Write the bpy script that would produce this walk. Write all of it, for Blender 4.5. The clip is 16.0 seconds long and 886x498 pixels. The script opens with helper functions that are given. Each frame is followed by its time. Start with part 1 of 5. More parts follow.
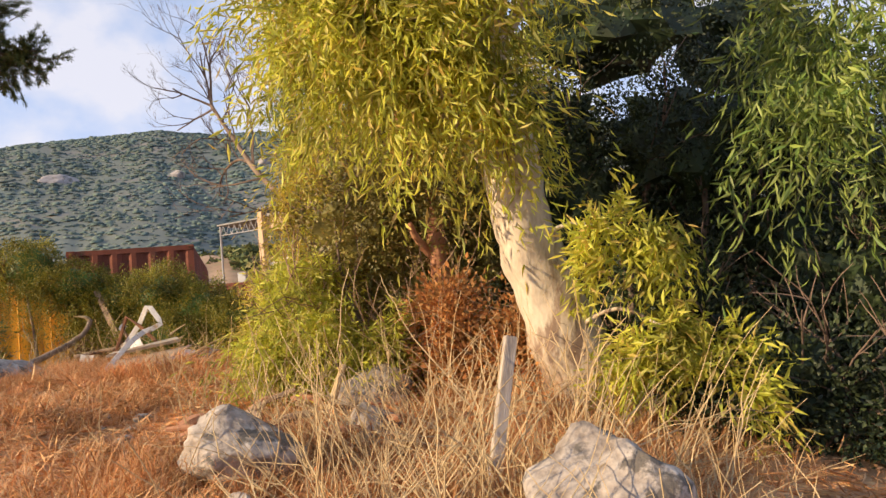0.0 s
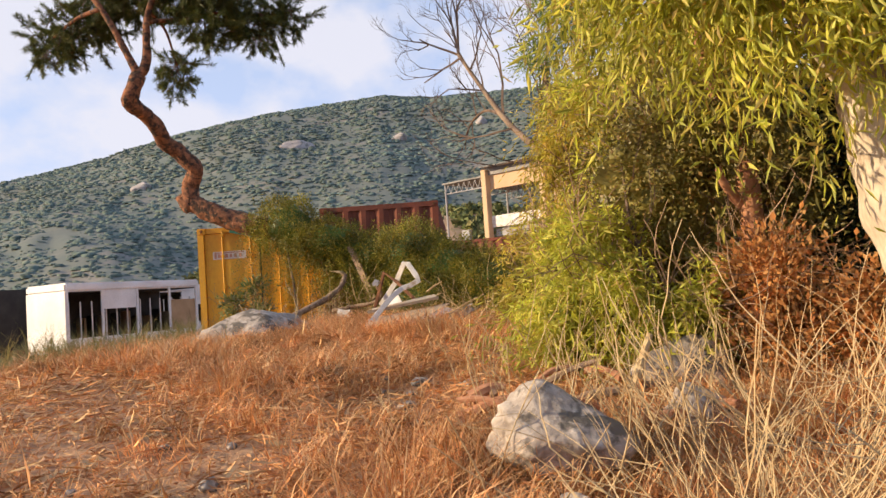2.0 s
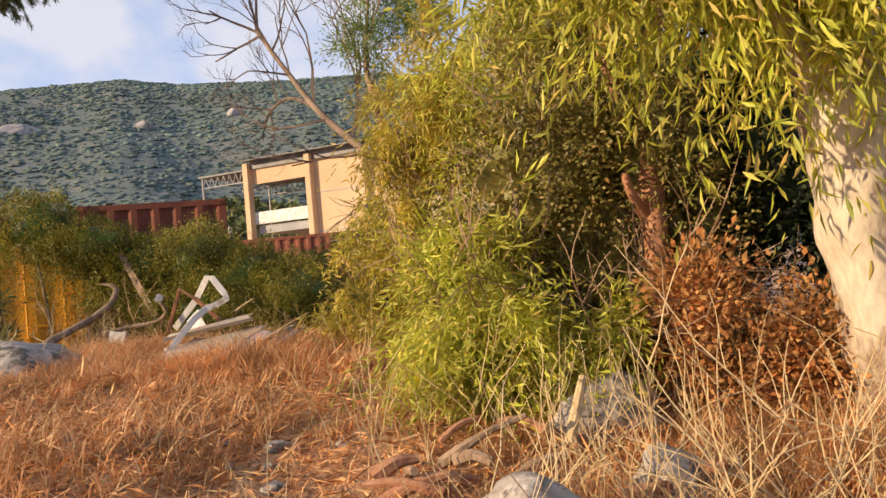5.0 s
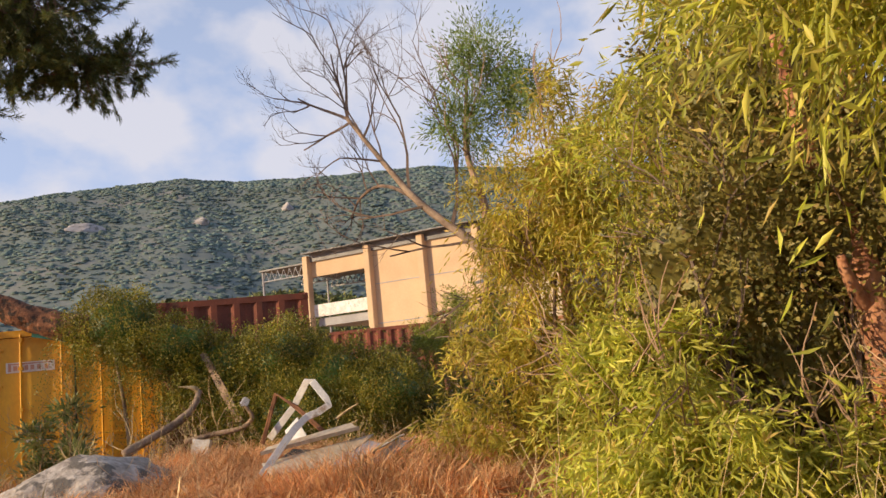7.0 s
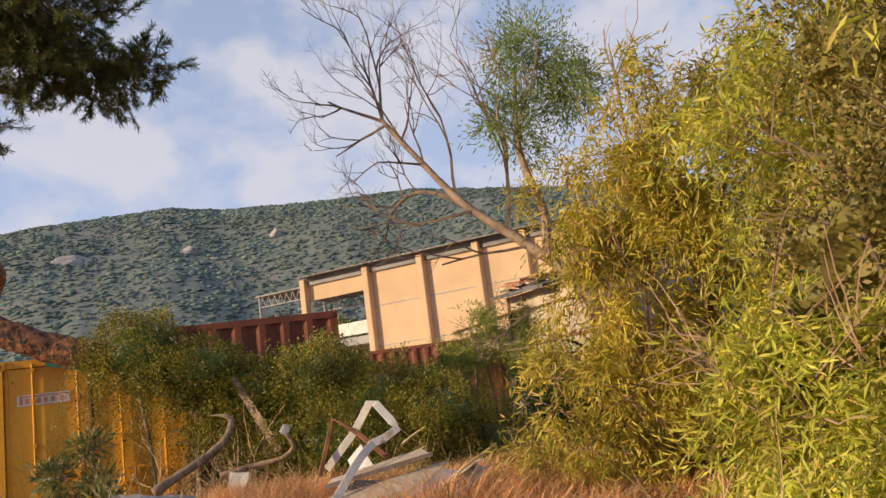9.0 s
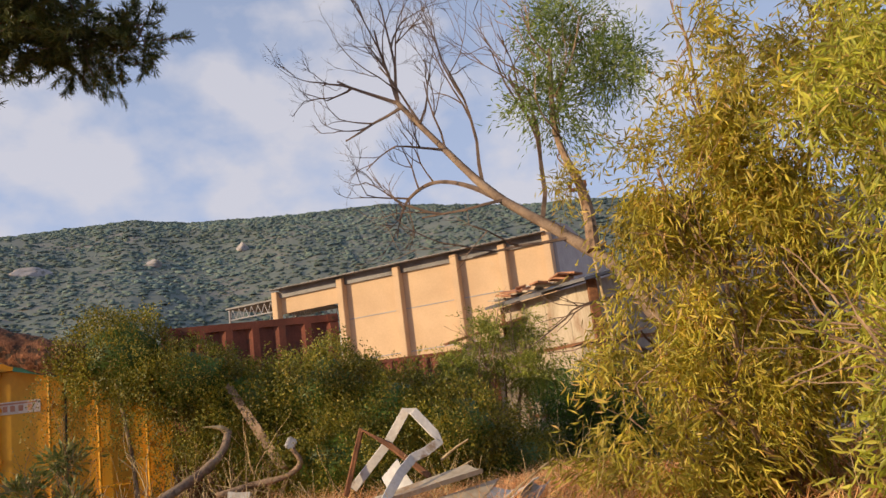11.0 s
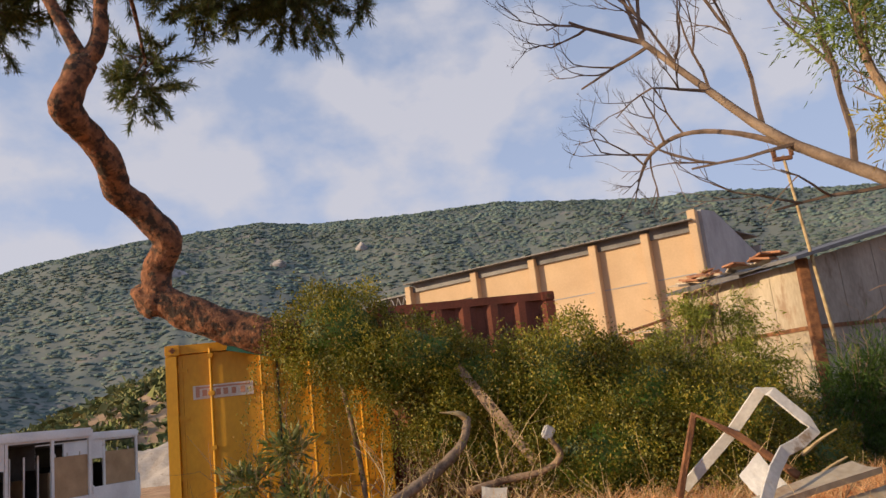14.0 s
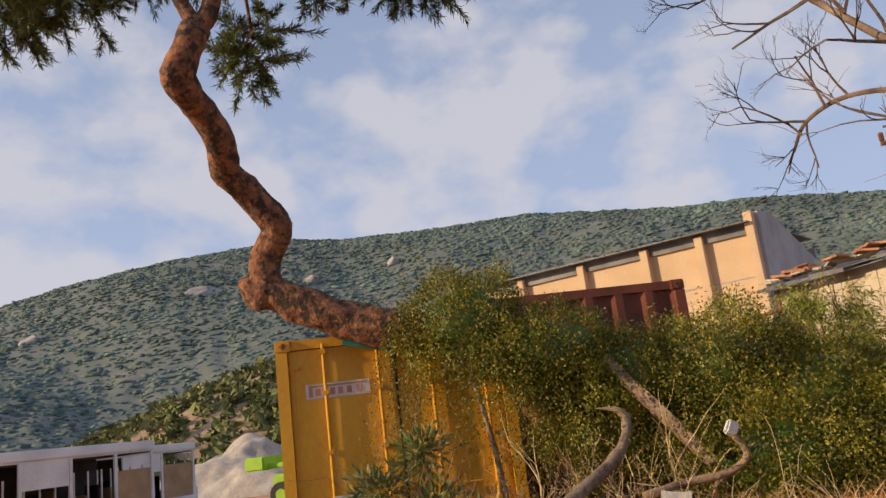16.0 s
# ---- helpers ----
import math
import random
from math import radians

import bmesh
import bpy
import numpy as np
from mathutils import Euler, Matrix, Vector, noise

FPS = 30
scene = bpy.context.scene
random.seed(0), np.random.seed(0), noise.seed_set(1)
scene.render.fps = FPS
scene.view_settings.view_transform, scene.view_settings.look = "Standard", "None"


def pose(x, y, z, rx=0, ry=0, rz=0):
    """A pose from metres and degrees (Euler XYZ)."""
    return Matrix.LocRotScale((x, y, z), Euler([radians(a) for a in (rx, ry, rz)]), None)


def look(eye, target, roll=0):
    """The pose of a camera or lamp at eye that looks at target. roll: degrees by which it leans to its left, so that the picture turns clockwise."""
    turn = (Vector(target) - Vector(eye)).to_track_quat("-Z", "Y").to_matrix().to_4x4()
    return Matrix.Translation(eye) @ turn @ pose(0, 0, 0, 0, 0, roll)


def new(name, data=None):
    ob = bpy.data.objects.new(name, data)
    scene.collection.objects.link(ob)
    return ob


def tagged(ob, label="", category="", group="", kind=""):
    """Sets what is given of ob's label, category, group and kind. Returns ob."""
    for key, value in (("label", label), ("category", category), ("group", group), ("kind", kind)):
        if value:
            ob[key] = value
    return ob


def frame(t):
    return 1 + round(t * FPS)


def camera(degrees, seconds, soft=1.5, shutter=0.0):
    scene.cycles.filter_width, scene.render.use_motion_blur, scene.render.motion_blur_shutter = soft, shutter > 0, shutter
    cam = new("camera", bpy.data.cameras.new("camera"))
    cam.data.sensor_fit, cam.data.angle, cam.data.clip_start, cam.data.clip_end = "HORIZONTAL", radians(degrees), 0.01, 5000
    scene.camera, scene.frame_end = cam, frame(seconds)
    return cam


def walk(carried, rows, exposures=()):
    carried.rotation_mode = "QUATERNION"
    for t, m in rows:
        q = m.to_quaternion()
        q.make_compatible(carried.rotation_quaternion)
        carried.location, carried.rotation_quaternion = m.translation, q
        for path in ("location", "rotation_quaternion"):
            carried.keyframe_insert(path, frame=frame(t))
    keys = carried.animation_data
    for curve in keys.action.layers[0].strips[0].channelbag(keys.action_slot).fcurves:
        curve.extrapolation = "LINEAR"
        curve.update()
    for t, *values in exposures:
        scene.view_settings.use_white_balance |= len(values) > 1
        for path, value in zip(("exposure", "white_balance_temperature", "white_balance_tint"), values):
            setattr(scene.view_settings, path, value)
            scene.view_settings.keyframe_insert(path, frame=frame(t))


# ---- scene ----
cam = camera(59.4, 16.0)
METRES, EYE, TILT, LEAN, TURN = 9.6, 1.4, 0.0, 0.0, 0.0
ROWS = [
    (0.0, 0.0, 0.0, 0.0, 0.45, 5.03, 5.14),
    (0.5, -0.0164, 0.029, -0.0002, 0.52, 5.06, 3.59),
    (1.0, -0.0336, 0.05, 0.0007, 4.08, 3.73, 2.93),
    (1.5, -0.0532, 0.0727, 0.0053, 14.2, 3.76, 3.09),
    (2.0, -0.0794, 0.0862, 0.0079, 16.19, 3.22, 3.91),
    (2.5, -0.1019, 0.0996, 0.0113, 10.25, 2.53, 4.87),
    (3.0, -0.1154, 0.1257, 0.015, 7.58, 2.82, 3.09),
    (5.5, -0.2051, 0.2386, 0.043, -2.57, 1.35, 5.36),
    (6.0, -0.2157, 0.266, 0.0464, -1.3, 7.01, 5.87),
    (6.5, -0.234, 0.2881, 0.0532, 1.84, 8.2, 5.58),
    (7.0, -0.2641, 0.3066, 0.0565, 1.95, 8.45, 5.57),
    (7.5, -0.2835, 0.329, 0.0598, 2.33, 8.92, 7.05),
    (8.0, -0.3083, 0.343, 0.0604, 2.39, 9.18, 6.91),
    (10.5, -0.394, 0.4697, 0.0591, -1.03, 10.93, 7.8),
    (11.0, -0.4167, 0.4892, 0.059, -1.1, 10.91, 7.15),
    (11.5, -0.4435, 0.504, 0.0598, -1.11, 8.36, 7.3),
    (12.0, -0.462, 0.5232, 0.0581, -0.7, 6.57, 6.99),
    (12.5, -0.4836, 0.544, 0.0609, 4.37, 7.31, 5.6),
    (13.0, -0.5154, 0.5684, 0.0604, 5.48, 7.67, 6.83),
    (13.5, -0.5399, 0.5879, 0.0595, 5.82, 8.4, 7.55),
    (14.0, -0.5692, 0.6094, 0.063, 7.33, 11.76, 6.32),
    (14.5, -0.6056, 0.6289, 0.0626, 8.4, 11.87, 6.95),
    (15.0, -0.633, 0.6492, 0.0613, 8.53, 11.4, 7.72),
    (15.5, -0.6582, 0.6665, 0.0635, 9.33, 13.16, 7.97),
    (16.0, -0.6904, 0.678, 0.0602, 9.72, 13.03, 6.87),
]
walk(cam, [(t, pose(0, 0, EYE, TILT, LEAN, TURN) @ pose(METRES * x, METRES * y, METRES * z, 90 + pitch, roll, yaw)) for t, x, y, z, yaw, pitch, roll in ROWS], [(0, 0.44), (4, 0.38), (9, 0.10), (16, -0.06)])

# ---- light ----
SUN_AZ, SUN_EL = radians(-112), radians(17)     # from ahead (+y), clockwise; the low sun stands behind on the left
sun_to = Vector((math.sin(SUN_AZ) * math.cos(SUN_EL), math.cos(SUN_AZ) * math.cos(SUN_EL), math.sin(SUN_EL)))
sun_data = bpy.data.lights.new("sun", "SUN")
sun_data.energy, sun_data.angle, sun_data.color = 5.0, radians(0.6), (1.0, 0.76, 0.47)
sun = new("sun", sun_data)
sun.matrix_world = look((0, 0, 30), Vector((0, 0, 30)) - sun_to)

world = bpy.data.worlds.new("world")
scene.world = world
world.use_nodes = True
wn, wl = world.node_tree.nodes, world.node_tree.links
wn.clear()
w_out, w_bg = wn.new("ShaderNodeOutputWorld"), wn.new("ShaderNodeBackground")
sky = wn.new("ShaderNodeTexSky")
sky.sky_type, sky.sun_disc = "NISHITA", False
sky.sun_elevation, sky.sun_rotation = SUN_EL, SUN_AZ
sky.dust_density, sky.air_density, sky.ozone_density = 1.5, 1.0, 2.0
w_co = wn.new("ShaderNodeTexCoord")
w_map = wn.new("ShaderNodeMapping")
w_map.inputs["Location"].default_value = (0.35, 0.2, 0.1)
w_map.inputs["Scale"].default_value = (1.0, 1.0, 1.5)
w_no = wn.new("ShaderNodeTexNoise")
w_no.inputs["Scale"].default_value, w_no.inputs["Detail"].default_value, w_no.inputs["Roughness"].default_value = 7.5, 9, 0.52
w_ra = wn.new("ShaderNodeValToRGB")
w_ra.color_ramp.elements[0].position, w_ra.color_ramp.elements[1].position = 0.48, 0.66
w_ra.color_ramp.elements[1].color = (0.75, 0.75, 0.75, 1)
w_mix = wn.new("ShaderNodeMixRGB")
w_mix.inputs["Color2"].default_value = (5.9, 5.7, 6.1, 1)
# pale haze that thickens towards the horizon
w_sep, w_hr, w_haze = wn.new("ShaderNodeSeparateXYZ"), wn.new("ShaderNodeMapRange"), wn.new("ShaderNodeMixRGB")
w_hr.inputs["From Min"].default_value, w_hr.inputs["From Max"].default_value = 0.14, 0.52
w_hr.inputs["To Min"].default_value, w_hr.inputs["To Max"].default_value = 0.85, 0.55
w_haze.inputs["Color2"].default_value = (4.3, 5.0, 7.0, 1)
wl.new(w_co.outputs["Generated"], w_sep.inputs["Vector"])
wl.new(w_sep.outputs["Z"], w_hr.inputs["Value"])
wl.new(w_hr.outputs["Result"], w_haze.inputs["Fac"])
wl.new(sky.outputs["Color"], w_haze.inputs["Color1"])
wl.new(w_co.outputs["Generated"], w_map.inputs["Vector"])
wl.new(w_map.outputs["Vector"], w_no.inputs["Vector"])
# cumulus banks: where they stand in the sky, and their half width in degrees
CLOUDS = [((-0.08, 0.92, 0.38), 9), ((-0.23, 0.90, 0.37), 7), ((-0.02, 0.90, 0.44), 7), ((-0.12, 0.95, 0.29), 11), ((0.10, 0.95, 0.29), 10), ((0.27, 0.89, 0.37), 8), ((0.5, 0.8, 0.35), 10), ((-0.58, 0.78, 0.32), 26), ((-0.42, 0.88, 0.2), 15)]
w_sum = None
for way, wide in CLOUDS:
    w_dot, w_fall = wn.new("ShaderNodeVectorMath"), wn.new("ShaderNodeMapRange")
    w_dot.operation = "DOT_PRODUCT"
    w_dot.inputs[1].default_value = Vector(way).normalized()
    w_fall.interpolation_type = "SMOOTHSTEP"
    w_fall.inputs["From Min"].default_value, w_fall.inputs["From Max"].default_value = math.cos(radians(wide)), math.cos(radians(wide * 0.35))
    wl.new(w_co.outputs["Generated"], w_dot.inputs[0])
    wl.new(w_dot.outputs["Value"], w_fall.inputs["Value"])
    if w_sum is None:
        w_sum = w_fall.outputs["Result"]
    else:
        w_max = wn.new("ShaderNodeMath")
        w_max.operation = "MAXIMUM"
        wl.new(w_sum, w_max.inputs[0])
        wl.new(w_fall.outputs["Result"], w_max.inputs[1])
        w_sum = w_max.outputs[0]
w_add, w_low = wn.new("ShaderNodeMath"), wn.new("ShaderNodeMath")
w_add.operation, w_low.operation = "MULTIPLY_ADD", "SUBTRACT"
w_add.inputs[1].default_value, w_low.inputs[1].default_value = 0.23, 0.13
wl.new(w_no.outputs["Fac"], w_low.inputs[0])
wl.new(w_sum, w_add.inputs[0])
wl.new(w_low.outputs[0], w_add.inputs[2])
wl.new(w_add.outputs[0], w_ra.inputs["Fac"])
wl.new(w_ra.outputs["Color"], w_mix.inputs["Fac"])
wl.new(w_haze.outputs["Color"], w_mix.inputs["Color1"])
wl.new(w_mix.outputs["Color"], w_bg.inputs["Color"])
wl.new(w_bg.outputs["Background"], w_out.inputs["Surface"])
w_bg.inputs["Strength"].default_value = 0.115


# ---- materials ----
def surface(name, dark, light, scale=6.0, rough=0.8, metal=0.0, bump=0.3, fine=60.0, stain=None, stain_at=0.6, stain_scale=1.5, stretch=(1, 1, 1), random_by=""):
    """A surface with broad variation, fine grain, relief and shaped stains, in object metres."""
    mat = bpy.data.materials.new(name)
    mat.use_nodes = True
    n, l = mat.node_tree.nodes, mat.node_tree.links
    b = n["Principled BSDF"]
    b.inputs["Roughness"].default_value, b.inputs["Metallic"].default_value = rough, metal
    co, mp = n.new("ShaderNodeTexCoord"), n.new("ShaderNodeMapping")
    mp.inputs["Scale"].default_value = stretch
    l.new(co.outputs["Object"], mp.inputs["Vector"])
    broad, grain = n.new("ShaderNodeTexNoise"), n.new("ShaderNodeTexNoise")
    broad.inputs["Scale"].default_value, broad.inputs["Detail"].default_value = scale, 6
    grain.inputs["Scale"].default_value, grain.inputs["Detail"].default_value = fine, 4
    for t in (broad, grain):
        l.new(mp.outputs["Vector"], t.inputs["Vector"])
    ramp = n.new("ShaderNodeValToRGB")
    ramp.color_ramp.elements[0].position, ramp.color_ramp.elements[1].position = 0.3, 0.7
    ramp.color_ramp.elements[0].color, ramp.color_ramp.elements[1].color = (*dark, 1), (*light, 1)
    add = n.new("ShaderNodeMath")
    add.operation, add.inputs[1].default_value = "MULTIPLY_ADD", 0.45
    l.new(grain.outputs["Fac"], add.inputs[0])
    sub = n.new("ShaderNodeMath")
    sub.operation, sub.inputs[1].default_value = "SUBTRACT", 0.22
    l.new(broad.outputs["Fac"], sub.inputs[0])
    l.new(sub.outputs[0], add.inputs[2])
    l.new(add.outputs[0], ramp.inputs["Fac"])
    colour = ramp.outputs["Color"]
    if random_by:
        src = n.new("ShaderNodeNewGeometry" if random_by == "island" else "ShaderNodeObjectInfo")
        hsv, mr = n.new("ShaderNodeHueSaturation"), n.new("ShaderNodeMapRange")
        mr.inputs["To Min"].default_value, mr.inputs["To Max"].default_value = 0.6, 1.35
        l.new(src.outputs["Random Per Island" if random_by == "island" else "Random"], mr.inputs["Value"])
        l.new(mr.outputs["Result"], hsv.inputs["Value"])
        l.new(colour, hsv.inputs["Color"])
        colour = hsv.outputs["Color"]
    if stain:
        sn, sr, mx = n.new("ShaderNodeTexNoise"), n.new("ShaderNodeValToRGB"), n.new("ShaderNodeMixRGB")
        sn.inputs["Scale"].default_value, sn.inputs["Detail"].default_value, sn.inputs["Roughness"].default_value = stain_scale, 9, 0.65
        l.new(mp.outputs["Vector"], sn.inputs["Vector"])
        sr.color_ramp.elements[0].position, sr.color_ramp.elements[1].position = stain_at, stain_at + 0.07
        l.new(sn.outputs["Fac"], sr.inputs["Fac"])
        mx.inputs["Color2"].default_value = (*stain, 1)
        l.new(sr.outputs["Color"], mx.inputs["Fac"])
        l.new(colour, mx.inputs["Color1"])
        colour = mx.outputs["Color"]
    l.new(colour, b.inputs["Base Color"])
    bp = n.new("ShaderNodeBump")
    bp.inputs["Strength"].default_value, bp.inputs["Distance"].default_value = bump, 0.03
    l.new(add.outputs[0], bp.inputs["Height"])
    l.new(bp.outputs["Normal"], b.inputs["Normal"])
    return mat


def leafy(name, colours, thin=0.4, rough=0.5, patch=2.4, spread=(0.5, 1.42)):
    """Leaves: each one takes its own tint, and some light comes through."""
    mat = bpy.data.materials.new(name)
    mat.use_nodes = True
    n, l = mat.node_tree.nodes, mat.node_tree.links
    b, out = n["Principled BSDF"], n["Material Output"]
    b.inputs["Roughness"].default_value = rough
    geo, ramp = n.new("ShaderNodeNewGeometry"), n.new("ShaderNodeValToRGB")
    l.new(geo.outputs["Random Per Island"], ramp.inputs["Fac"])
    while len(ramp.color_ramp.elements) < len(colours):
        ramp.color_ramp.elements.new(0.5)
    for i, c in enumerate(colours):
        ramp.color_ramp.elements[i].position = i / (len(colours) - 1)
        ramp.color_ramp.elements[i].color = (*c, 1)
    co, no, hsv = n.new("ShaderNodeTexCoord"), n.new("ShaderNodeTexNoise"), n.new("ShaderNodeHueSaturation")
    no.inputs["Scale"].default_value = patch
    l.new(co.outputs["Object"], no.inputs["Vector"])
    mr = n.new("ShaderNodeMapRange")
    mr.inputs["From Min"].default_value, mr.inputs["From Max"].default_value = 0.3, 0.7
    mr.inputs["To Min"].default_value, mr.inputs["To Max"].default_value = spread
    l.new(no.outputs["Fac"], mr.inputs["Value"])
    l.new(mr.outputs["Result"], hsv.inputs["Value"])
    l.new(ramp.outputs["Color"], hsv.inputs["Color"])
    l.new(hsv.outputs["Color"], b.inputs["Base Color"])
    tr, mix = n.new("ShaderNodeBsdfTranslucent"), n.new("ShaderNodeMixShader")
    l.new(hsv.outputs["Color"], tr.inputs["Color"])
    mix.inputs["Fac"].default_value = thin
    l.new(b.outputs[0], mix.inputs[1])
    l.new(tr.outputs[0], mix.inputs[2])
    l.new(mix.outputs[0], out.inputs["Surface"])
    return mat


M_SOIL = surface("dry_soil", (0.33, 0.165, 0.075), (0.62, 0.37, 0.20), 1.3, 0.95, 0, 0.8, 38, (0.50, 0.36, 0.19), 0.56, 2.2)
M_STRAW = leafy("straw", [(0.45, 0.165, 0.05), (0.70, 0.32, 0.115), (0.80, 0.45, 0.19), (0.87, 0.59, 0.30), (0.50, 0.19, 0.065)], 0.2, 0.7)
M_LITTER = leafy("leaf_litter", [(0.36, 0.15, 0.06), (0.60, 0.31, 0.14), (0.74, 0.46, 0.25), (0.40, 0.17, 0.07)], 0.1, 0.8)
M_STALK = surface("dry_stalk", (0.34, 0.22, 0.10), (0.62, 0.47, 0.26), 9, 0.8, 0, 0.2, 80)
M_PALE_STALK = surface("pale_stalk", (0.38, 0.26, 0.13), (0.62, 0.46, 0.27), 9, 0.8, 0, 0.2, 80)
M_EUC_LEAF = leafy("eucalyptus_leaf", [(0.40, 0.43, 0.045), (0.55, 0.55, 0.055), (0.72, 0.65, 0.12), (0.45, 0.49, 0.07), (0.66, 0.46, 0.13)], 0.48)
# darker, greener copy of eucalyptus_leaf, with shade put into the colour
M_EUC_SHADE = leafy("eucalyptus_leaf_shaded_green", [(0.12, 0.20, 0.04), (0.20, 0.28, 0.05), (0.30, 0.36, 0.08), (0.22, 0.26, 0.10)], 0.35)
M_WILLOW = leafy("acacia_leaf", [(0.36, 0.34, 0.03), (0.52, 0.44, 0.05), (0.66, 0.51, 0.08), (0.42, 0.39, 0.05), (0.62, 0.38, 0.11)], 0.4)
# dark green leaves, taken near black so the colour holds the thicket's shade
M_DARK_SHADED_LEAF = leafy("dark_shaded_leaf", [(0.012, 0.02, 0.008), (0.022, 0.034, 0.012), (0.035, 0.055, 0.018), (0.06, 0.075, 0.025)], 0.1, 0.6)
M_OLIVE = leafy("olive_leaf", [(0.11, 0.11, 0.026), (0.22, 0.19, 0.042), (0.33, 0.27, 0.07), (0.16, 0.15, 0.035), (0.34, 0.20, 0.065)], 0.25)
M_RUSTLEAF = leafy("dead_leaf", [(0.36, 0.13, 0.04), (0.58, 0.25, 0.075), (0.66, 0.36, 0.13), (0.30, 0.16, 0.06)], 0.35, 0.8)
M_VINE = leafy("vine_leaf", [(0.08, 0.10, 0.012), (0.17, 0.17, 0.016), (0.34, 0.28, 0.03), (0.12, 0.14, 0.016), (0.46, 0.32, 0.045)], 0.35)
M_PINE = leafy("pine_needle", [(0.05, 0.08, 0.02), (0.09, 0.12, 0.03), (0.15, 0.17, 0.04), (0.20, 0.18, 0.05)], 0.2)
M_OLEANDER = leafy("oleander_leaf", [(0.08, 0.12, 0.03), (0.16, 0.20, 0.06), (0.28, 0.28, 0.08), (0.34, 0.26, 0.08)], 0.3)
M_FEATHER = leafy("tamarisk_leaf", [(0.05, 0.10, 0.014), (0.09, 0.17, 0.022), (0.15, 0.23, 0.035)], 0.3)
M_WEED = leafy("weed_leaf", [(0.14, 0.16, 0.05), (0.24, 0.22, 0.08), (0.34, 0.27, 0.11), (0.18, 0.19, 0.06)], 0.25, 0.7)
M_EUC_BARK = surface("eucalyptus_bark", (0.30, 0.22, 0.15), (0.66, 0.56, 0.43), 2.2, 0.75, 0, 0.5, 30, (0.24, 0.16, 0.11), 0.53, 3.2, (1, 1, 0.4))
M_PINE_BARK = surface("pine_bark", (0.07, 0.03, 0.018), (0.36, 0.15, 0.07), 11, 0.95, 0, 1.0, 26, (0.05, 0.03, 0.02), 0.50, 9)
M_DEAD_WOOD = surface("dead_wood", (0.16, 0.09, 0.05), (0.40, 0.27, 0.17), 5, 0.85, 0, 0.5, 45, (0.10, 0.06, 0.04), 0.58, 4)
M_WHITE_WOOD = surface("bleached_wood", (0.34, 0.28, 0.22), (0.58, 0.50, 0.42), 6, 0.85, 0, 0.4, 50, None, 0.6, 1.5, (3, 3, 0.4))
M_DEAD_TRUNK = surface("bare_trunk", (0.13, 0.085, 0.06), (0.32, 0.23, 0.16), 5, 0.85, 0, 0.5, 45, (0.09, 0.06, 0.045), 0.58, 4)
M_TWIG = surface("twig", (0.09, 0.06, 0.045), (0.22, 0.15, 0.11), 7, 0.9, 0, 0.2, 40)
M_ROCK = surface("limestone", (0.22, 0.175, 0.14), (0.60, 0.52, 0.44), 5, 0.9, 0, 1.0, 22, (0.13, 0.11, 0.09), 0.50, 4.5)
M_YELLOW = surface("yellow_paint", (0.62, 0.29, 0.01), (0.80, 0.40, 0.015), 1.4, 0.55, 0, 0.1, 30, (0.38, 0.16, 0.02), 0.66, 3.5, (1, 1, 0.5))
M_RUST = surface("rusty_red_paint", (0.12, 0.035, 0.02), (0.25, 0.068, 0.036), 2.2, 0.8, 0, 0.3, 40, (0.12, 0.045, 0.025), 0.6, 5)
M_RUST_IRON = surface("rusty_iron", (0.12, 0.05, 0.025), (0.32, 0.14, 0.06), 8, 0.9, 0, 0.4, 60)
M_WALL = surface("cream_concrete", (0.52, 0.36, 0.22), (0.62, 0.44, 0.27), 0.5, 0.9, 0, 0.15, 9, (0.55, 0.42, 0.28), 0.66, 0.35)
M_ROOF = surface("sheet_roof", (0.09, 0.085, 0.085), (0.20, 0.19, 0.19), 0.8, 0.6, 0.2, 0.1, 10)
M_GREY_WALL = surface("grey_concrete", (0.28, 0.27, 0.27), (0.42, 0.41, 0.41), 0.6, 0.9, 0, 0.2, 10)
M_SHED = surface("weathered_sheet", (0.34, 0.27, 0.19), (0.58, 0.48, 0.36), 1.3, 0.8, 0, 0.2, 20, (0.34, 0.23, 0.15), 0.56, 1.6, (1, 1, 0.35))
# grey copy of weathered_sheet with the front wall's shade in its colour
M_SHED_GREY_SHADED = surface("grey_shaded_sheet", (0.26, 0.22, 0.18), (0.46, 0.39, 0.32), 1.3, 0.8, 0, 0.2, 20, (0.22, 0.16, 0.12), 0.58, 1.6, (1, 1, 0.35))
M_PEPPER = leafy("pepper_leaf", [(0.16, 0.20, 0.02), (0.28, 0.31, 0.04), (0.40, 0.38, 0.06), (0.22, 0.24, 0.04)], 0.35)
M_WHITE = surface("white_paint", (0.48, 0.45, 0.42), (0.74, 0.71, 0.67), 3, 0.55, 0, 0.2, 40, (0.34, 0.25, 0.17), 0.60, 4)
M_BUS = surface("bus_white", (0.58, 0.57, 0.56), (0.80, 0.79, 0.77), 1, 0.45, 0, 0.05, 20, (0.40, 0.34, 0.28), 0.67, 2)
# plain black; inside the bus shells it stands in for shade
M_BLACK = surface("black_and_inner_shade", (0.015, 0.013, 0.012), (0.05, 0.042, 0.036), 2, 0.8)
M_TAN = surface("tan_seatback", (0.30, 0.19, 0.10), (0.46, 0.31, 0.17), 2, 0.8)
M_GREEN_TRIM = surface("green_sheet", (0.02, 0.13, 0.10), (0.04, 0.22, 0.17), 4, 0.5)
M_LIME = surface("lime_paint", (0.26, 0.46, 0.015), (0.36, 0.58, 0.03), 2, 0.5)
